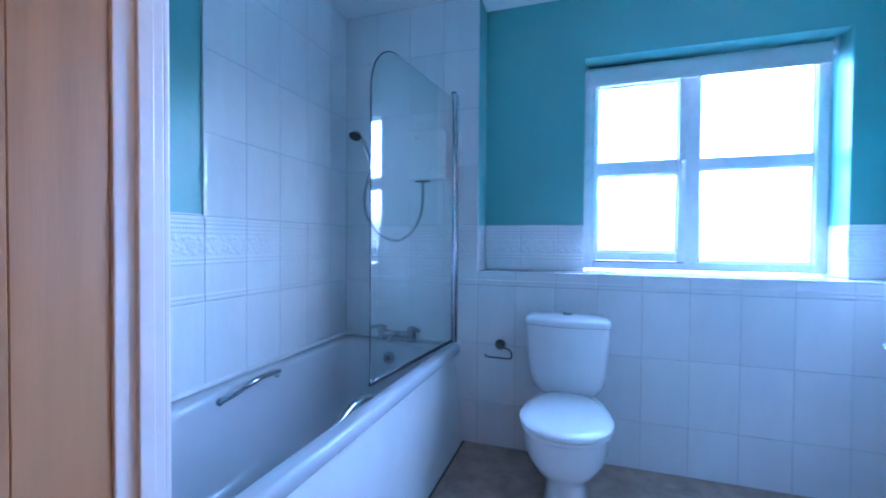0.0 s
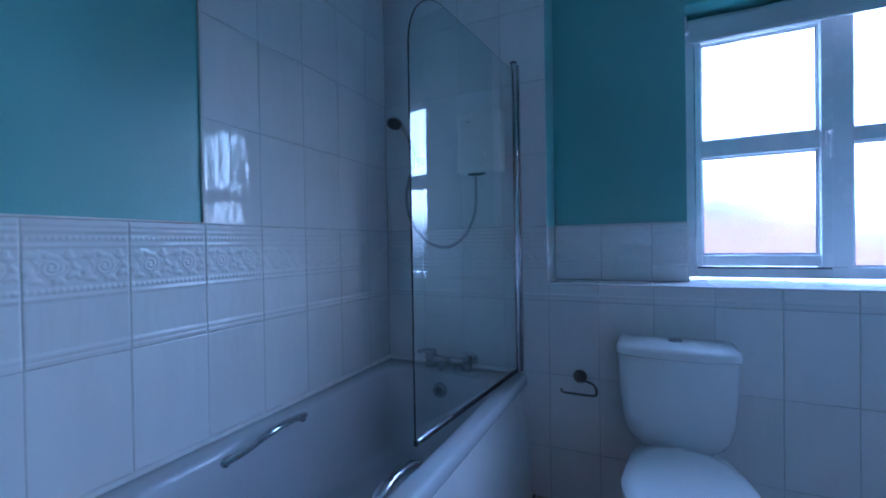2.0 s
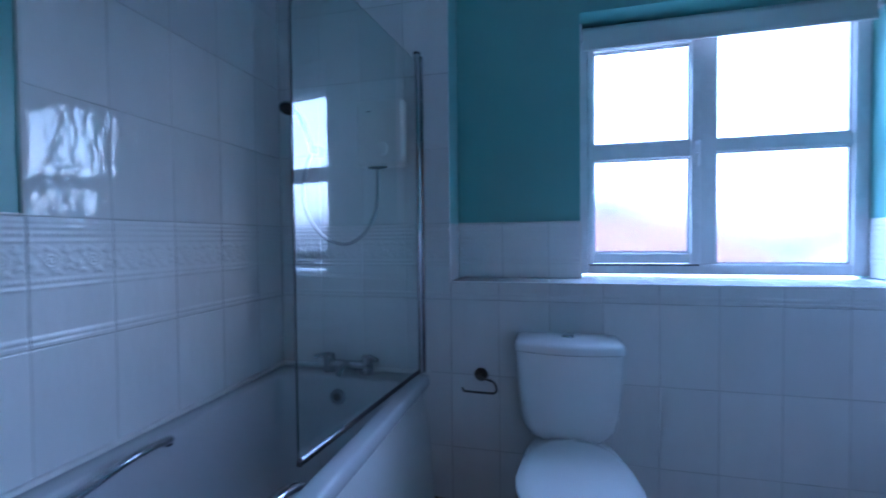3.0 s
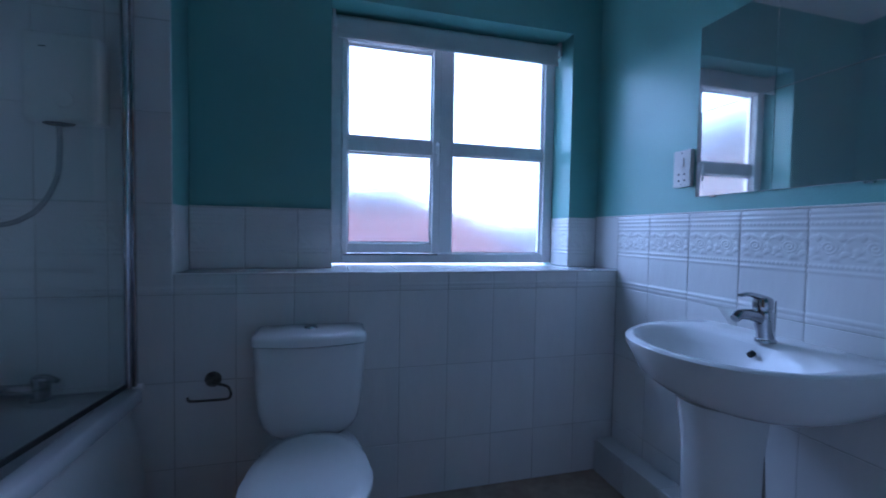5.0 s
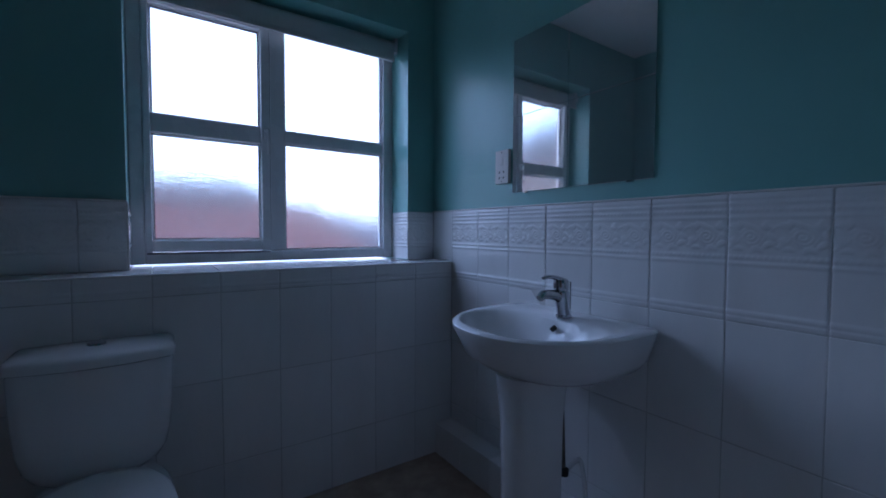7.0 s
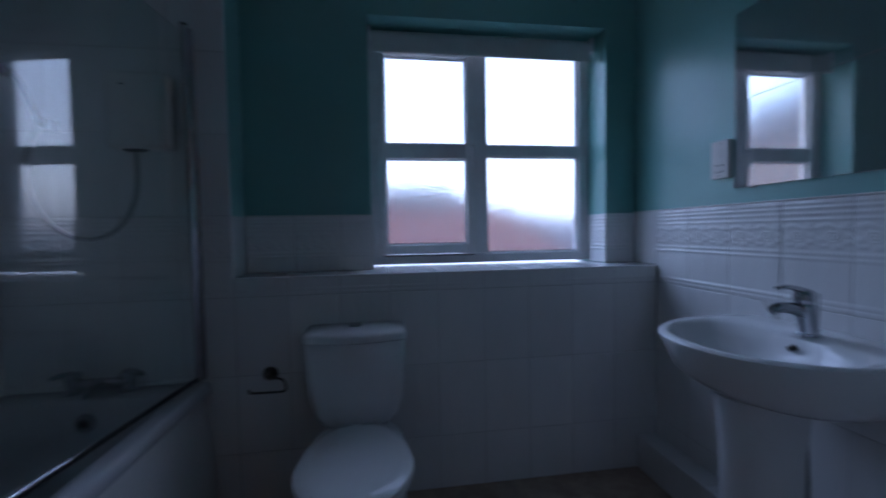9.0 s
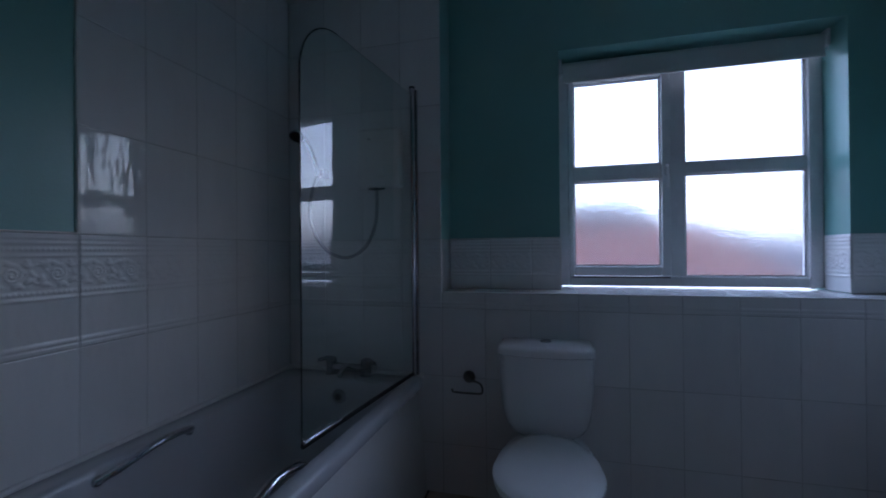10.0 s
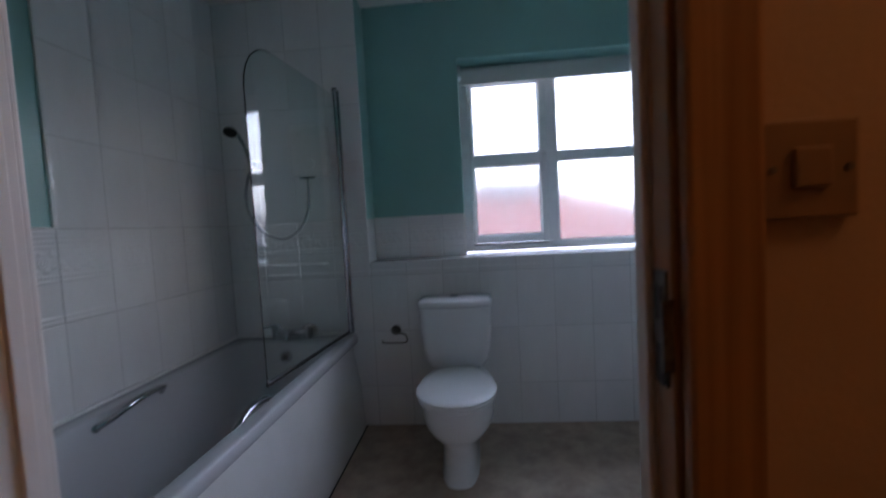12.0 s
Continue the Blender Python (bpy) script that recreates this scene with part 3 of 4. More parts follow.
hose_pts = smooth_path([(0.535, -0.045, 1.520), (0.537, -0.048, 1.44), (0.528, -0.055, 1.33), (0.475, -0.065, 1.225), (0.38, -0.075, 1.175), (0.27, -0.08, 1.215), (0.195, -0.085, 1.32),
                        (0.175, -0.085, 1.43), (0.195, -0.085, 1.53), (0.222, -0.080, 1.60)], 8)
part("hose", sweep(hose_pts, 0.0088, 12), M_HOSE, shower, "ribbed grey shower hose", smooth=True)
part("wall_bracket", box(0.205, 0.245, -0.062, -0.001, 1.595, 1.640), M_CHROME, shower, bevel=0.006)
hand = part("handset", sweep(smooth_path([(0.222, -0.080, 1.60), (0.212, -0.088, 1.66), (0.190, -0.105, 1.74), (0.170, -0.125, 1.79)], 6), 0.011, 14, r_end=0.014), M_CHROME, shower, "chrome shower handset", smooth=True)
c = Vector((0.150, -0.150, 1.796))
d = Vector((0.10, -0.55, -0.83)).normalized()
s = d.orthogonal().normalized()
t = d.cross(s)


def disc(center, r, k=20):
    return [center + s * r * math.cos(2 * math.pi * i / k) + t * r * math.sin(2 * math.pi * i / k) for i in range(k)]


part("spray_head", loft([disc(c - d * 0.018, 0.018), disc(c - d * 0.012, 0.032), disc(c, 0.040), disc(c + d * 0.006, 0.040)]), M_CHROME, hand, smooth=True)
part("spray_face", loft([disc(c + d * 0.0062, 0.036), disc(c + d * 0.009, 0.033)]), M_DARK, hand, "dark spray face")

# ---- toilet ----
toilet = thing("toilet", "white close-coupled toilet with the lid closed", "toilet")
TX = 1.379


def egg(z, hw, yf, yb, ef=2.1, eb=3.5, mid=0.42, k=40):
    """A ring blunt at the back and round at the front."""
    out = []
    ym = yb + (yf - yb) * mid
    taper = 0.30 if hw > 0.14 else 0.0               # the wide rings narrow towards the hinge
    for i in range(k):
        a = 2 * math.pi * i / k
        cs, sn = math.cos(a), math.sin(a)
        e = ef if sn < 0 else eb
        narrow = 1 - taper * max(0.0, spow(sn, 2 / e)) ** 1.6
        out.append((TX + hw * spow(cs, 2 / e) * narrow, ym + (abs(yb - ym) if sn > 0 else abs(yf - ym)) * spow(sn, 2 / e), z))
    return out


part("bowl", loft([egg(0.0, 0.096, -0.63, -0.06, 3, 6), egg(0.012, 0.095, -0.63, -0.06, 3, 6), egg(0.03, 0.089, -0.62, -0.06, 3, 6), egg(0.13, 0.091, -0.612, -0.06, 2.8, 6),
                   egg(0.170, 0.099, -0.614, -0.06, 2.6, 6), egg(0.196, 0.122, -0.626, -0.06, 2.5, 5), egg(0.222, 0.160, -0.655, -0.06, 2.3, 5), egg(0.262, 0.181, -0.687, -0.06, 2.2, 4),
                   egg(0.31, 0.185, -0.706, -0.06, 2.1, 4), egg(0.36, 0.186, -0.713, -0.06, 2.1, 4), egg(0.385, 0.185, -0.716, -0.06), egg(0.392, 0.179, -0.71, -0.064)]), M_CERAMIC, toilet, smooth=True)
SEAT = dict(ef=2.1, eb=3.6, mid=0.56)
part("seat", loft([egg(0.393, 0.182, -0.718, -0.218, **SEAT), egg(0.396, 0.187, -0.724, -0.216, **SEAT), egg(0.408, 0.187, -0.724, -0.216, **SEAT), egg(0.411, 0.183, -0.72, -0.218, **SEAT)]), M_SEAT, toilet, smooth=True)
lid = part("lid", loft([egg(0.4135, 0.186, -0.726, -0.214, **SEAT), egg(0.417, 0.192, -0.732, -0.212, **SEAT), egg(0.427, 0.192, -0.732, -0.212, **SEAT), egg(0.434, 0.184, -0.724, -0.218, **SEAT),
                        egg(0.438, 0.152, -0.68, -0.25, **SEAT), egg(0.440, 0.08, -0.56, -0.34, **SEAT)]), M_SEAT, toilet, "glossy white closed lid", smooth=True)
for x in (TX - 0.075, TX + 0.075):
    part("hinge", rod((x - 0.018, -0.222, 0.408), (x + 0.018, -0.222, 0.408), 0.013, n=14), M_CHROME, toilet, "chrome seat hinge", smooth=True)


def cist(z, x0, x1, yf, yb=-0.006, bow=0.02, r=0.04, k=9):
    """A ring with rounded front corners and a bowed front."""
    out = [(x0, yb, z), ]
    for i in range(k):
        a = radians(180 + 90 * i / (k - 1))
        out.append((x0 + r + r * math.cos(a), yf + r + r * math.sin(a), z))
    m = 7
    for i in range(1, m):
        u = i / m
        out.append((x0 + r + (x1 - x0 - 2 * r) * u, yf - bow * 4 * u * (1 - u), z))
    for i in range(k):
        a = radians(270 + 90 * i / (k - 1))
        out.append((x1 - r + r * math.cos(a), yf + r + r * math.sin(a), z))
    out.append((x1, yb, z))
    return out


CX = TX - 0.010
tank = part("cistern", loft([cist(0.388, CX - 0.095, CX + 0.095, -0.160, r=0.05), cist(0.396, CX - 0.130, CX + 0.130, -0.170, r=0.06), cist(0.415, CX - 0.158, CX + 0.158, -0.176, r=0.06), cist(0.45, CX - 0.178, CX + 0.178, -0.180, r=0.055),
                             cist(0.51, CX - 0.190, CX + 0.190, -0.182, r=0.05), cist(0.60, CX - 0.197, CX + 0.197, -0.183, r=0.045), cist(0.738, CX - 0.202, CX + 0.202, -0.184, r=0.045), cist(0.745, CX - 0.197, CX + 0.197, -0.180)]),
            M_CERAMIC, toilet, "tapered white ceramic cistern", smooth=True)
part("cistern_lid", loft([cist(0.7465, CX - 0.202, CX + 0.202, -0.184, bow=0.026), cist(0.751, CX - 0.208, CX + 0.208, -0.190, bow=0.028), cist(0.772, CX - 0.209, CX + 0.209, -0.191, bow=0.028, r=0.05), cist(0.782, CX - 0.205, CX + 0.205, -0.186, bow=0.028, r=0.06),
                          cist(0.790, CX - 0.190, CX + 0.190, -0.170, bow=0.026, r=0.07), cist(0.794, CX - 0.140, CX + 0.140, -0.145, -0.02, r=0.06), cist(0.799, CX - 0.080, CX + 0.080, -0.115, -0.05, r=0.03)]), M_CERAMIC, tank, smooth=True)
part("flush_button", loft([circle((CX, -0.108, 0.797), 0.025), circle((CX, -0.108, 0.805), 0.023), circle((CX, -0.108, 0.807), 0.016)]), M_CHROME, tank, "chrome push button", smooth=True)

# ---- toilet roll holder ----
holder = thing("toilet_roll_holder", "empty tarnished metal toilet roll holder on the tiles", "toilet roll holder")
part("rose", loft([circle((1.001, -0.0005, 0.588), 0.030, "y"), circle((1.001, -0.008, 0.588), 0.029, "y"), circle((1.001, -0.016, 0.588), 0.020, "y"), circle((1.001, -0.040, 0.588), 0.012, "y")]), M_DULL, holder, smooth=True)
part("arm", sweep(smooth_path([(1.001, -0.040, 0.588), (1.03, -0.052, 0.584), (1.062, -0.058, 0.575), (1.074, -0.060, 0.555), (1.074, -0.060, 0.536), (1.062, -0.060, 0.527), (1.03, -0.060, 0.526), (0.95, -0.060, 0.527),
                               (0.932, -0.060, 0.530), (0.927, -0.060, 0.543)], 5), 0.0048, 10), M_DULL, holder, smooth=True)

# ---- basin and pedestal ----
basin = thing("wash_basin", "white ceramic wash basin on a full pedestal", "basin")
BY = -0.841


def dee(z, front, back, b, cx=2.66, ef=2.15, eb=7.0, k=48):
    out = []
    for i in range(k):
        a = 2 * math.pi * i / k
        cs, sn = math.cos(a), math.sin(a)
        e = ef if cs < 0 else eb
        out.append((cx + (front if cs < 0 else back) * spow(cs, 2 / e), BY + 0.010 + b * spow(sn, 2 / e), z))
    return out


part("bowl", loft([dee(0.688, 0.15, 0.12, 0.15, eb=4), dee(0.700, 0.21, 0.145, 0.205, eb=5), dee(0.725, 0.265, 0.154, 0.248, eb=6), dee(0.76, 0.312, 0.156, 0.277), dee(0.81, 0.338, 0.157, 0.294), dee(0.845, 0.358, 0.157, 0.306),
                   dee(0.858, 0.360, 0.157, 0.308), dee(0.864, 0.352, 0.154, 0.300), dee(0.8640, 0.308, 0.128, 0.283, cx=2.63, eb=4.5), dee(0.8625, 0.226, 0.142, 0.262, cx=2.56, eb=2.8), dee(0.852, 0.204, 0.128, 0.250, cx=2.55, eb=2.5), dee(0.82, 0.17, 0.125, 0.226, cx=2.54, eb=2.3),
                   dee(0.775, 0.105, 0.10, 0.165, cx=2.54, eb=2.2), dee(0.742, 0.05, 0.05, 0.08, cx=2.54, eb=2)]), M_CERAMIC, basin, smooth=True)
part("pedestal", loft([dee(z, f - 0.055, 0.02, b, cx=2.595, ef=2.4, eb=5) for z, f, b in ((0.0, 0.215, 0.106), (0.02, 0.213, 0.104), (0.06, 0.200, 0.094), (0.30, 0.195, 0.090), (0.55, 0.200, 0.093), (0.64, 0.210, 0.102), (0.70, 0.220, 0.112))]),
     M_CERAMIC, basin, "white ceramic pedestal", smooth=True)
part("overflow_hole", rod((2.648, BY + 0.006, 0.824), (2.663, BY + 0.006, 0.830), 0.009, n=16), M_DARK, basin)
part("waste", loft([circle((2.60, BY, 0.743), 0.026), circle((2.60, BY, 0.748), 0.02)]), M_CHROME, basin, smooth=True)
part("pipe", rod((2.638, BY - 0.062, 0.377), (2.638, BY - 0.045, 0.70), 0.0065, n=12), M_DULL, basin, "copper supply pipe", smooth=True)
part("valve", loft([circle((2.638, BY - 0.063, z), r) for z, r in ((0.347, 0.008), (0.351, 0.015), (0.372, 0.016), (0.377, 0.009))]), M_DARK, basin, "dark isolating valve", smooth=True)
part("pipe", sweep(smooth_path([(2.641, BY - 0.063, 0.357), (2.685, BY - 0.065, 0.378), (2.725, BY - 0.066, 0.365), (2.755, BY - 0.066, 0.20), (2.76, BY - 0.066, 0.005)], 6), 0.0075, 12), M_CERAMIC, basin, "white plastic pipe", smooth=True)

tap = thing("basin_mixer_tap", "chrome single-lever mixer tap on the basin", "tap")
TXB = 2.70
part("body", loft([circle((TXB + dx, BY, z), r) for dx, z, r in ((0, 0.8635, 0.028), (0, 0.870, 0.028), (0, 0.874, 0.024), (-0.006, 0.90, 0.024), (-0.012, 0.93, 0.027), (-0.015, 0.952, 0.028), (-0.016, 0.958, 0.024))]), M_CHROME, tap, smooth=True)
part("spout", sweep(smooth_path([(TXB - 0.010, BY, 0.928), (TXB - 0.05, BY, 0.944), (TXB - 0.10, BY, 0.950), (TXB - 0.122, BY, 0.938)], 6), 0.021, 16, r_end=0.013), M_CHROME, tap, smooth=True)
lever = part("lever", loft([circle((TXB + dx, BY, z), r) for dx, z, r in ((-0.016, 0.959, 0.024), (-0.016, 0.968, 0.027), (-0.017, 0.985, 0.026), (-0.020, 0.998, 0.020), (-0.022, 1.004, 0.008))]), M_CHROME, tap, smooth=True)
part("lever_arm", sweep(smooth_path([(TXB - 0.004, BY, 0.988), (TXB - 0.03, BY, 0.998), (TXB - 0.07, BY, 1.008), (TXB - 0.105, BY, 1.006)], 6), 0.022, 16, r_end=0.009, flat=0.55), M_CHROME, lever, smooth=True)
part("waste_rod", rod((TXB + 0.034, BY, 0.864), (TXB + 0.034, BY, 0.985), 0.0025, n=8), M_CHROME, tap, smooth=True)

# ---- mirror and shaver socket ----
mirror = thing("wall_mirror", "frameless wall mirror of four butted mirror panels with polished edges", "mirror")
MY0, MYM, MY1, MZ0, MZM, MZ1 = -1.083, -0.745, -0.450, 1.330, 1.653, 1.980
for y0, y1, z0, z1, ry in ((MY0, MYM, MZ0, MZM, 0.0), (MYM, MY1, MZ0, MZM, 0.0), (MY0, MYM, MZM, MZ1, 0.08), (MYM, MY1, MZM, MZ1, 0.12)):
    panel = part("mirror_panel", box(-0.003, 0.003, 0.0004, y1 - y0 - 0.0004, 0.0004, z1 - z0 - 0.0004), M_MIRROR, mirror, bevel=0.0012, segments=1)
    panel.matrix_world = pose(W + 0.0035, y0, z0, 0, ry, ry)
for yy in (MY0 + 0.08, MY1 - 0.08):
    part("clip", box(W - 0.004, W + 0.0075, yy - 0.012, yy + 0.012, MZ0 - 0.006, MZ0 - 0.0005), M_CHROME, mirror, bevel=0.001, segments=1)

socket = thing("shaver_socket", "white upright shaver socket beside the mirror", "socket")
part("plate", box(W - 0.010, W + 0.0078, -0.434, -0.348, 1.374, 1.522), M_SWITCH, socket, bevel=0.004)
for yy, zz in ((-0.405, 1.425), (-0.378, 1.425), (-0.405, 1.400), (-0.378, 1.400)):
    part("slot", rod((W - 0.0112, yy, zz), (W - 0.0101, yy, zz), 0.0045, n=10), M_DARK, socket)
part("rocker", box(W - 0.0135, W - 0.0103, -0.402, -0.380, 1.455, 1.49), M_SWITCH, socket, bevel=0.002)
for zz in (1.385, 1.511):
    part("screw", rod((W - 0.0115, -0.391, zz), (W - 0.0101, -0.391, zz), 0.003, n=8), M_DULL, socket)

# ---- roller blind ----
blind = thing("roller_blind", "rolled-up white roller blind at the top of the window recess", "blind")
part("roll", rod((RX0 + 0.02, 0.325, 2.180), (RX1 - 0.025, 0.325, 2.180), 0.030, n=24), M_BLIND, blind, smooth=True)
part("fabric", box(RX0 + 0.025, RX1 - 0.03, 0.2935, 0.2955, 2.112, 2.182), M_BLIND, blind)
part("bottom_bar", box(RX0 + 0.022, RX1 - 0.028, 0.289, 0.300, 2.090, 2.113), M_BLIND, blind, smooth=True, bevel=0.004)
for x in (RX0 + 0.004, RX1 - 0.020):
    part("bracket", box(x, x + 0.014, 0.295, 0.36, 2.145, 2.2215), M_UPVC, blind, bevel=0.002)
part("pull_chain", sweep([(RX1 - 0.012, 0.305, 2.175), (RX1 - 0.012, 0.303, 2.12)], 0.002, 6), M_UPVC, blind)

# ---- pipe boxing along the floor ----
ducting = tagged(part("pipe_boxing", box(2.722, W - 0.0005, -1.969, -0.0015, 0.0, 0.158), M_GROUT), "low tiled pipe boxing along the floor", "boxing", kind="structure")

# ---- outside ----
# unseen ground sheet, acts as a reflector below the window
ground = structure("ground", box(-300, 300, 1.0, 600, -2.9, -2.8), M_GROUND, "unseen pale ground outside that bounces daylight upward", "ground")
house = thing("neighbour_house", "red brick house with a red tiled hipped roof", "house")
part("wall", box(-9.0, 8.7, 13.6, 20.4, -2.8, 0.12), M_BRICK, house)
b = bmesh.new()
e0, e1, e2, e3 = [b.verts.new(p) for p in ((-9.6, 13.0, 0.05), (9.3, 13.0, 0.05), (9.3, 21.0, 0.05), (-9.6, 21.0, 0.05))]
r0, r1 = b.verts.new((-6.0, 17.0, 2.25)), b.verts.new((7.3, 17.0, 2.25))
for f in ((e0, e1, r1, r0), (e1, e2, r1), (e2, e3, r0, r1), (e3, e0, r0), (e0, e3, e2, e1)):
    b.faces.new(f)
roof = part("roof", b, M_ROOF, house, "red clay tiled roof")
part("ridge", sweep([(-6.0, 17.0, 2.28), (7.3, 17.0, 2.28)], 0.13, 10), M_SLATE, roof, smooth=True)
part("hip", sweep([(7.3, 17.0, 2.28), (9.3, 13.0, 0.08)], 0.12, 10), M_SLATE, roof, smooth=True)
part("gutter", box(-9.65, 9.35, 12.9, 13.0, -0.03, 0.07), M_SLATE, house)
for x in (-5.5, -1.0, 3.4, 6.8):
    wnd = part("window", box(x, x + 1.3, 13.54, 13.62, -1.6, -0.4), M_DARKGLASS, house)
    part("frame", box(x - 0.06, x + 1.36, 13.57, 13.63, -1.66, -0.34), M_UPVC, wnd)

far_house = thing("far_house", "brick house with a grey slate roof behind", "house")
part("wall", box(-16.0, 11.6, 24.5, 32.0, -2.8, 1.2), M_BRICK, far_house)
b = bmesh.new()
e0, e1, e2, e3 = [b.verts.new(p) for p in ((-16.5, 24.0, 1.1), (12.1, 24.0, 1.1), (12.1, 32.5, 1.1), (-16.5, 32.5, 1.1))]
r0, r1 = b.verts.new((-16.5, 28.2, 4.7)), b.verts.new((6.2, 28.2, 4.5))
for f in ((e0, e1, r1, r0), (e1, e2, r1), (e2, e3, r0, r1), (e3, e0, r0), (e0, e3, e2, e1)):
    b.faces.new(f)
part("roof", b, M_SLATE, far_house, "grey slate roof")


side_house = thing("side_house", "rendered house, walls coloured dark against the bright sky, with a grey slate gable roof", "house")
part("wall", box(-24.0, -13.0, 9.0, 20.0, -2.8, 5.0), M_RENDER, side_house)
b = bmesh.new()
for yy in (8.8, 20.2):
    for xx, zz in ((-24.4, 4.9), (-18.5, 8.6), (-12.6, 4.9)):
        b.verts.new((xx, yy, zz))
b.verts.ensure_lookup_table()
v = b.verts
for f in ((v[0], v[1], v[2]), (v[3], v[5], v[4]), (v[0], v[3], v[4], v[1]), (v[1], v[4], v[5], v[2]), (v[0], v[2], v[5], v[3])):
    b.faces.new(f)
roof = part("roof", b, M_SLATE, side_house, "grey slate roof")
part("ridge", sweep([(-18.5, 8.75, 8.62), (-18.5, 20.25, 8.62)], 0.13, 10), M_SLATE, roof, smooth=True)

# low wooded hill in the distance
random.seed(11)
b = bmesh.new()
rows = []
for i in range(61):
    a = radians(4 + i)
    top = 5.6 + 1.0 * math.sin(i * 0.23) + 0.5 * math.sin(i * 0.71 + 1) + random.uniform(-0.35, 0.35)
    rows.append([b.verts.new((d * math.sin(a), d * math.cos(a), z)) for d, z in ((84, -2.85), (92, top * 0.55), (100, top), (118, -2.85))])
for a, c in zip(rows, rows[1:]):
    for k in range(3):
        b.faces.new((a[k], c[k], c[k + 1], a[k + 1]))
structure("backdrop_hill", b, M_HILL, "hazy grey wooded hill in the distance", "backdrop")


# ---- tiles ----
random.seed(5)
cache = {}


def ridge(v, c, w):
    k = (v - c) / w
    return max(0.0, 1 - k * k) ** 0.5 if abs(k) < 1 else 0.0


def relief(u, v):
    """Height of the moulded dado tile: ridges, beads and a band of roses and leaves."""
    h = 0.0024 * ridge(v, 0.026, 0.007) + 0.0012 * ridge(v, 0.012, 0.004)
    h += 0.0020 * ridge(v, 0.158, 0.005) + 0.0018 * ridge(v, 0.281, 0.005) + 0.0022 * ridge(v, 0.318, 0.006) + 0.0014 * ridge(v, 0.333, 0.005)
    for c in (0.175, 0.300):
        h += 0.0024 * ridge(v, c, 0.006) * (0.15 + 0.85 * abs(math.sin(math.pi * u / 0.0135)))
    if 0.186 < v < 0.272:
        p, vc = 0.1082, 0.2295
        du = (u - p * 0.5) % p
        du = du - p if du > p / 2 else du
        dv = v - vc
        r, th = math.hypot(du, dv), math.atan2(dv, du)
        if r < 0.028:
            h = max(h, 0.0030 * (1 - (r / 0.028) ** 4) * (0.55 + 0.45 * math.cos(r * 2 * math.pi / 0.0105 - th)))
        for ph in (1.2, 1.2 + math.pi):
            h = max(h, 0.0016 * ridge(v, vc + 0.027 * math.sin(2 * math.pi * u / p + ph), 0.0035))
        for k in range(12):
            an = 2 * math.pi * k / 12 + 0.35 * math.sin(k * 2.3)
            rad = 0.036 + 0.010 * abs(math.cos(an)) * (1 + math.sin(k * 1.7)) / 2
            lu, lv = rad * math.cos(an) * 1.12, max(-0.030, min(0.030, rad * math.sin(an)))
            a, b = (du - lu + p / 2) % p - p / 2, dv - lv
            tw = an + 0.9 * (1 if k % 2 else -1)
            x, yv = a * math.cos(tw) + b * math.sin(tw), -a * math.sin(tw) + b * math.cos(tw)
            yv += 14.0 * x * x * (1 if k % 2 else -1)
            ln = 0.015 + 0.003 * math.sin(k * 3.1)
            q = (x / ln) ** 2 + (yv / (ln * 0.48)) ** 2
            if q < 1:
                h = max(h, 0.0029 * (1 - q) ** 0.6 * (0.6 + 0.4 * min(1.0, abs(yv) / 0.0025)))
    return h


def tile_mesh(w, h, kind, v0):
    key = (round(w, 4), round(h, 4), kind, round(v0, 4))
    if key in cache:
        return cache[key]
    g, bv, dp = 0.0011, 0.0014, 0.0035
    verts, faces = [], []
    x0, x1, y0, y1 = g, w - g, g, h - g
    if kind == "plain":
        for z, i in ((-dp, 0.0), (-0.0018, 0.0), (-0.0006, 0.0007), (0.0, 0.0028)):
            verts += [(x0 + i, y0 + i, z), (x1 - i, y0 + i, z), (x1 - i, y1 - i, z), (x0 + i, y1 - i, z)]
        for k in (0, 4, 8):
            for i in range(4):
                faces.append((k + i, k + (i + 1) % 4, k + 4 + (i + 1) % 4, k + 4 + i))
        faces.append((12, 13, 14, 15))
    else:
        nu, nv = max(2, round((x1 - x0) / 0.0030)), max(2, round((y1 - y0) / 0.0030))
        for j in range(nv + 1):
            for i in range(nu + 1):
                u, v = x0 + (x1 - x0) * i / nu, y0 + (y1 - y0) * j / nv
                edge_drop = bv if i in (0, nu) or j in (0, nv) else 0
                verts.append((u, v, relief(u, v + v0) - edge_drop))
        row = nu + 1
        for j in range(nv):
            for i in range(nu):
                k = j * row + i
                faces.append((k, k + 1, k + row + 1, k + row))
        rim = [i for i in range(nu + 1)] + [j * row + nu for j in range(1, nv + 1)] + [nv * row + i for i in range(nu - 1, -1, -1)] + [j * row for j in range(nv - 1, 0, -1)]
        base = len(verts)
        verts += [(verts[i][0], verts[i][1], -dp) for i in rim]
        m = len(rim)
        for i in range(m):
            faces.append((rim[i], base + i, base + (i + 1) % m, rim[(i + 1) % m]))
    me = bpy.data.meshes.new("tile")
    me.from_pydata(verts, [], faces)
    if kind != "plain":
        me.polygons.foreach_set("use_smooth", [True] * len(me.polygons))
    me.materials.append(M_TILE)
    cache[key] = me
    return me


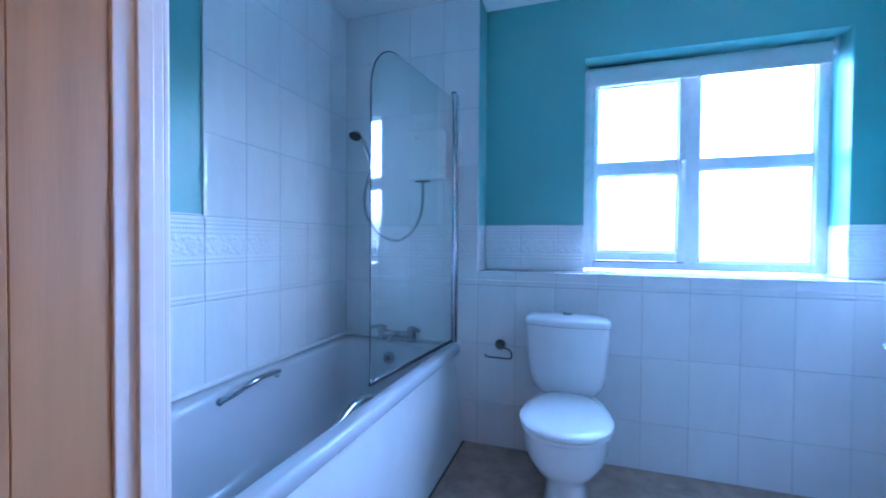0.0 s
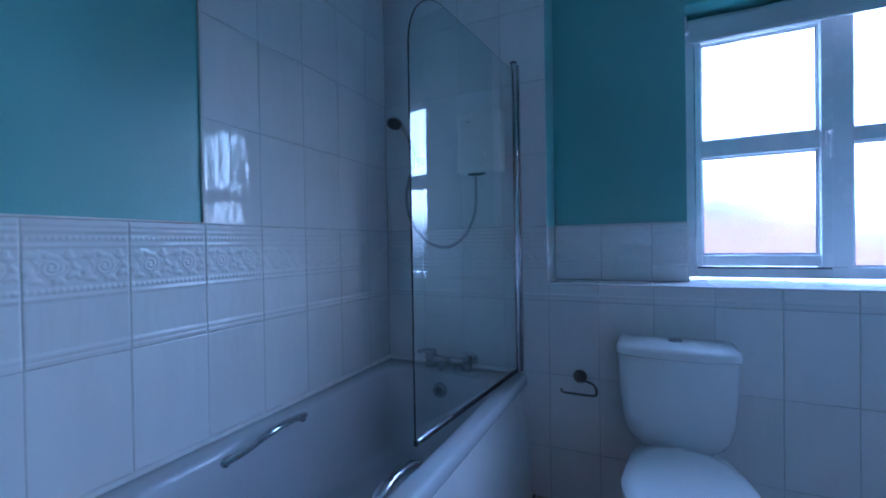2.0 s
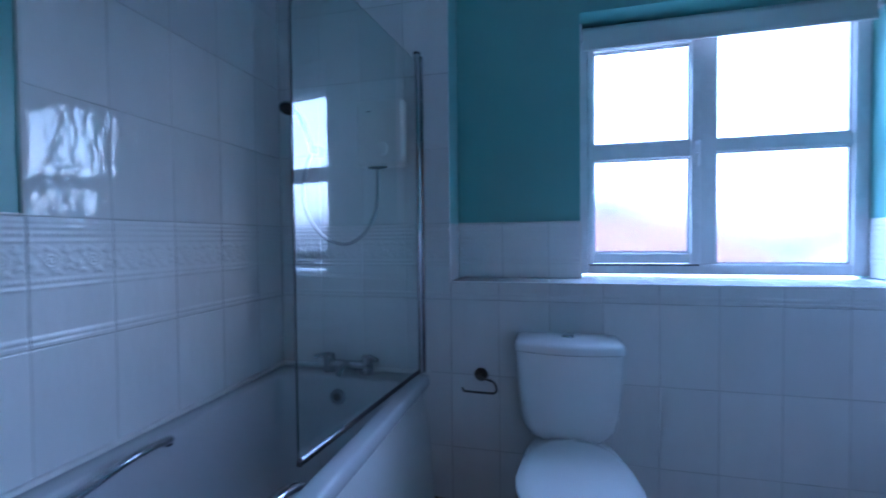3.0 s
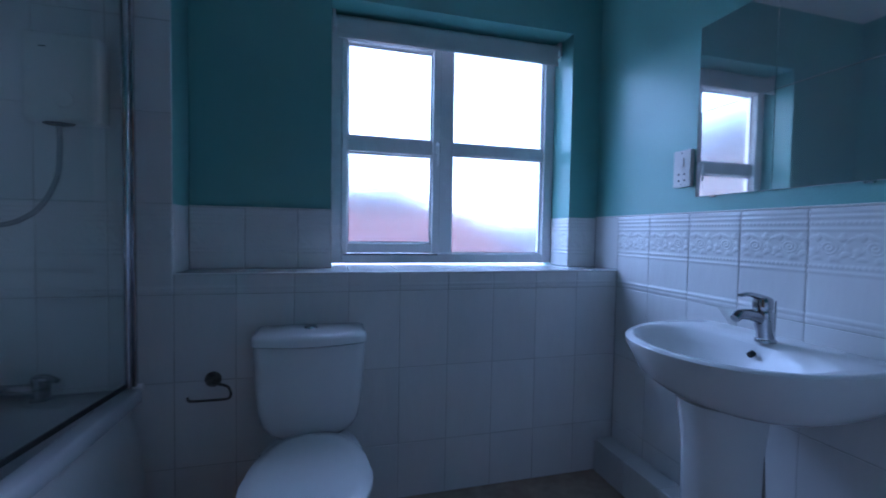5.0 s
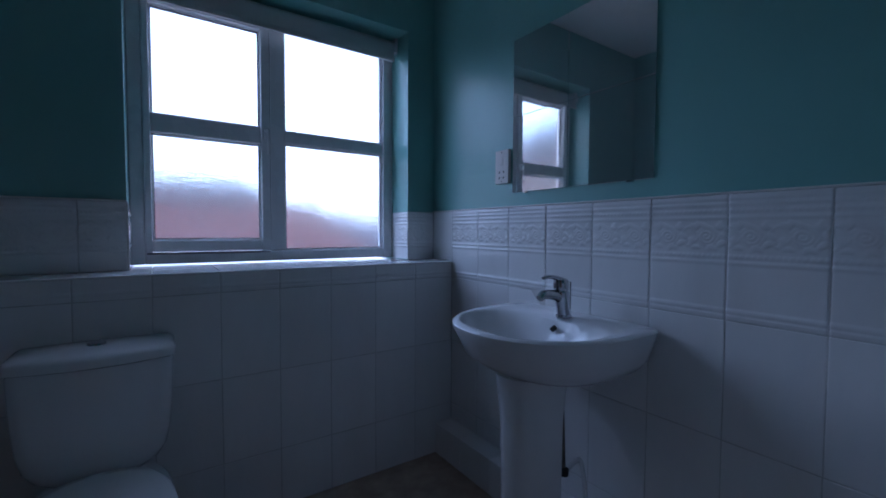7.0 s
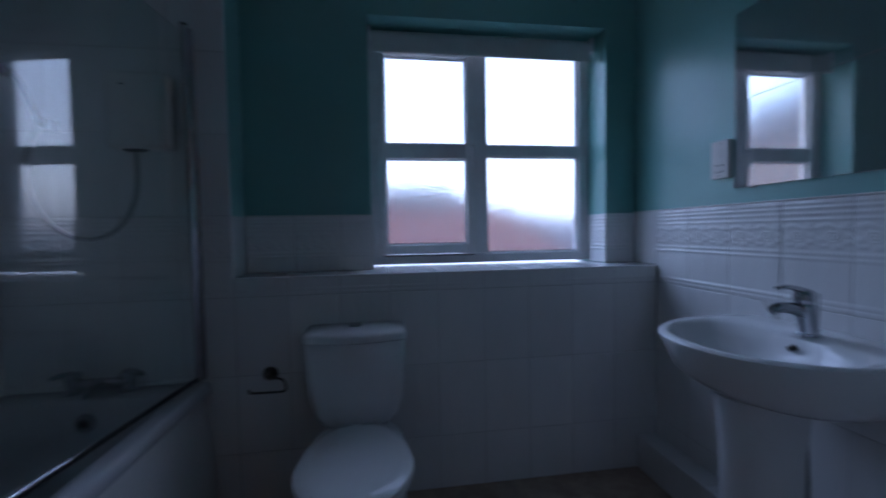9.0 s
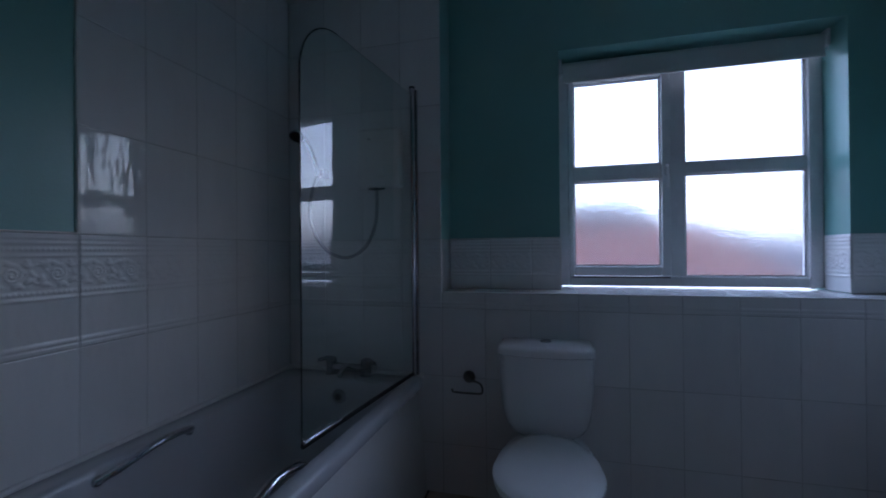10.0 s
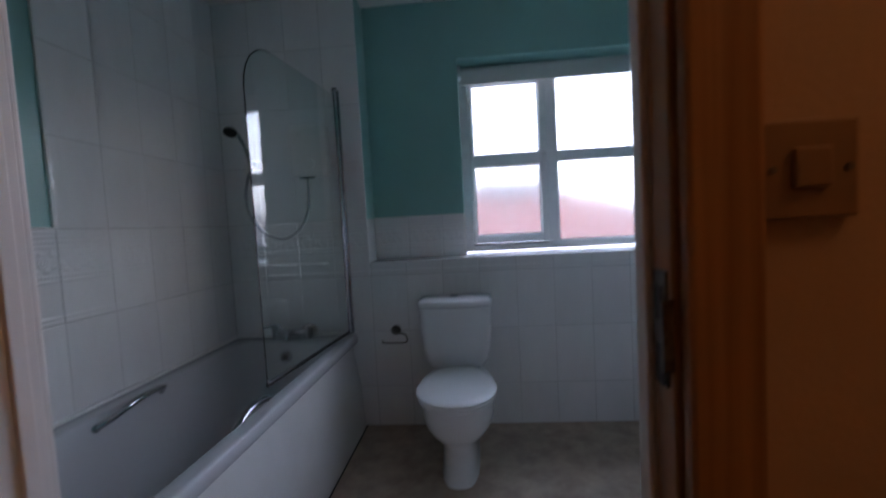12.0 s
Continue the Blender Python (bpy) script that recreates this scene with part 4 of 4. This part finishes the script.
def tile(parent, origin, udir, vdir, w, h, kind="plain", v0=0.0):
    ob = new("tile", tile_mesh(w, h, kind, v0))
    ud, vd = Vector(udir), Vector(vdir)
    nd = ud.cross(vd)
    jitter = random.uniform(-0.0004, 0.0002)
    o = Vector(origin) + nd * jitter
    m = Matrix((ud, vd, nd)).transposed().to_4x4()
    ob.matrix_world = Matrix.Translation(o) @ m @ pose(0, 0, 0, random.uniform(-0.12, 0.12), random.uniform(-0.15, 0.15), 0)
    mw = ob.matrix_world.copy()
    ob.parent = parent
    ob.matrix_world = mw
    return ob


ROWS = [0.0, 0.246, 0.583, 0.920, 1.266, 1.603, 1.940, 2.277, 2.578]
UP = (0, 0, 1)


def tile_rows(parent, at, udir, us, rows, deco=3):
    """Tiles between the joints us, counted along udir, and the joints of the chosen rows; at(u, z) gives a corner."""
    for k in rows:
        z0, z1 = ROWS[k], ROWS[k + 1]
        for a, b in zip(us, us[1:]):
            tile(parent, at(a, z0), udir, UP, b - a, z1 - z0, "deco" if k == deco else "plain")


PW = 0.2163
# west wall, counted from the south towards the window
us_w = [SOUTH + 0.002, -1.728, -1.507, -1.2865, -1.066, -0.8445, -0.623, -0.4015, -0.180, -0.001]
tile_rows(wall_west, lambda u, z: (0, u, z), (0, 1, 0), us_w, (2, 3))
tile_rows(wall_west, lambda u, z: (0, u, z), (0, 1, 0), us_w[4:], (4, 5, 6, 7))
part("edge_trim", box(-0.008, 0.001, -1.0715, -1.0665, 1.267, TOP - 0.001), M_SWITCH, wall_west, "white tile edge trim", bevel=0.002)
part("edge_trim", box(-0.008, 0.003, -1.857, -1.072, 1.2665, 1.2725), M_SWITCH, wall_west, bevel=0.002)
# tap end of the bath
us_b = [0.001, 0.217, 0.4335, 0.65, 0.865]
tile_rows(boxing_tall, lambda u, z: (u, 0, z), (1, 0, 0), us_b, (2, 3, 4, 5, 6, 7))
for k in (0, 1):
    tile(boxing_tall, (0.70, 0, ROWS[k]), (1, 0, 0), UP, 0.165, ROWS[k + 1] - ROWS[k])
# boxed wall under the ledge
us_n = [NX + PW * k for k in range(9)] + [W - 0.001]
tile_rows(boxing, lambda u, z: (u, 0, z), (1, 0, 0), us_n, (0, 1, 2))
for a, b in zip(us_n, us_n[1:]):
    tile(boxing, (a, 0, 0.920), (1, 0, 0), UP, b - a, 0.083, "deco", 0.0)
# ledge and recess floor
for a, b in zip(us_n, us_n[1:]):
    tile(boxing, (a, -0.003, 1.0035), (1, 0, 0), (0, 1, 0), b - a, 0.190)
cuts = sorted([RX0, RX1] + [u for u in us_n if RX0 + 0.02 < u < RX1 - 0.02])
for a, b in zip(cuts, cuts[1:]):
    tile(boxing, (a, 0.187, 1.0035), (1, 0, 0), (0, 1, 0), b - a, 0.19)
part("nosing", sweep([(NX, -0.0015, 0.9995), (W - 0.001, -0.0015, 0.9995)], 0.0045, 10), M_TILE, boxing, smooth=True)
# upstand on the recessed wall, reveals and the two returns
for a, b in ((NX + 0.001, 1.082), (1.082, 1.298), (1.298, RX0), (RX1, W - 0.001)):
    tile(wall_north, (a, BACK, 1.005), (1, 0, 0), UP, b - a, 0.261, "deco", 0.085)
tile(boxing_tall, (NX, 0.003, 1.005), (0, 1, 0), UP, 0.179, 0.261)
tile(wall_east, (W, BACK - 0.001, 1.005), (0, -1, 0), UP, 0.182, 0.261)
tile(wall_north, (RX1 - 0.004, 0.371, 1.005), (0, -1, 0), UP, 0.187, 0.261, "deco", 0.085)
tile(wall_north, (RX0 + 0.004, 0.184, 1.005), (0, 1, 0), UP, 0.187, 0.261, "deco", 0.085)
part("edge_trim", box(NX + 0.001, RX0 + 0.004, BACK - 0.003, BACK + 0.008, 1.2665, 1.272), M_SWITCH, wall_north, bevel=0.002)
part("edge_trim", box(RX0 - 0.001, RX0 + 0.006, BACK - 0.003, BACK + 0.008, 1.006, 1.266), M_SWITCH, wall_north, bevel=0.002)
# east wall, counted from the window towards the door
us_e = [0.001] + [0.2158 * k for k in range(1, 9)] + [1.9415, 1.968]
tile_rows(wall_east, lambda u, z: (W, -u, z), (0, -1, 0), us_e, (0, 1, 2, 3))
part("edge_trim", box(W - 0.003, W + 0.008, -1.969, BACK, 1.2665, 1.272), M_SWITCH, wall_east, bevel=0.002)
# dado on the door wall, out of view; added to bounce whiter light
us_s = [DX1 + 0.064 + 0.2157 * k for k in range(5)] + [W - 0.112]
for k in range(4):
    for a, b in zip(us_s, us_s[1:]):
        tile(wall_south, (b, SR + 0.004, ROWS[k]), (-1, 0, 0), UP, b - a, ROWS[k + 1] - ROWS[k])
# pipe boxing: top and front tiles
for a, b in zip(us_e, us_e[1:]):
    tile(ducting, (2.7205, -b, 0.162), (1, 0, 0), (0, 1, 0), W - 2.722, b - a)
    tile(ducting, (2.719, -a, 0.001), (0, -1, 0), UP, b - a, 0.160)
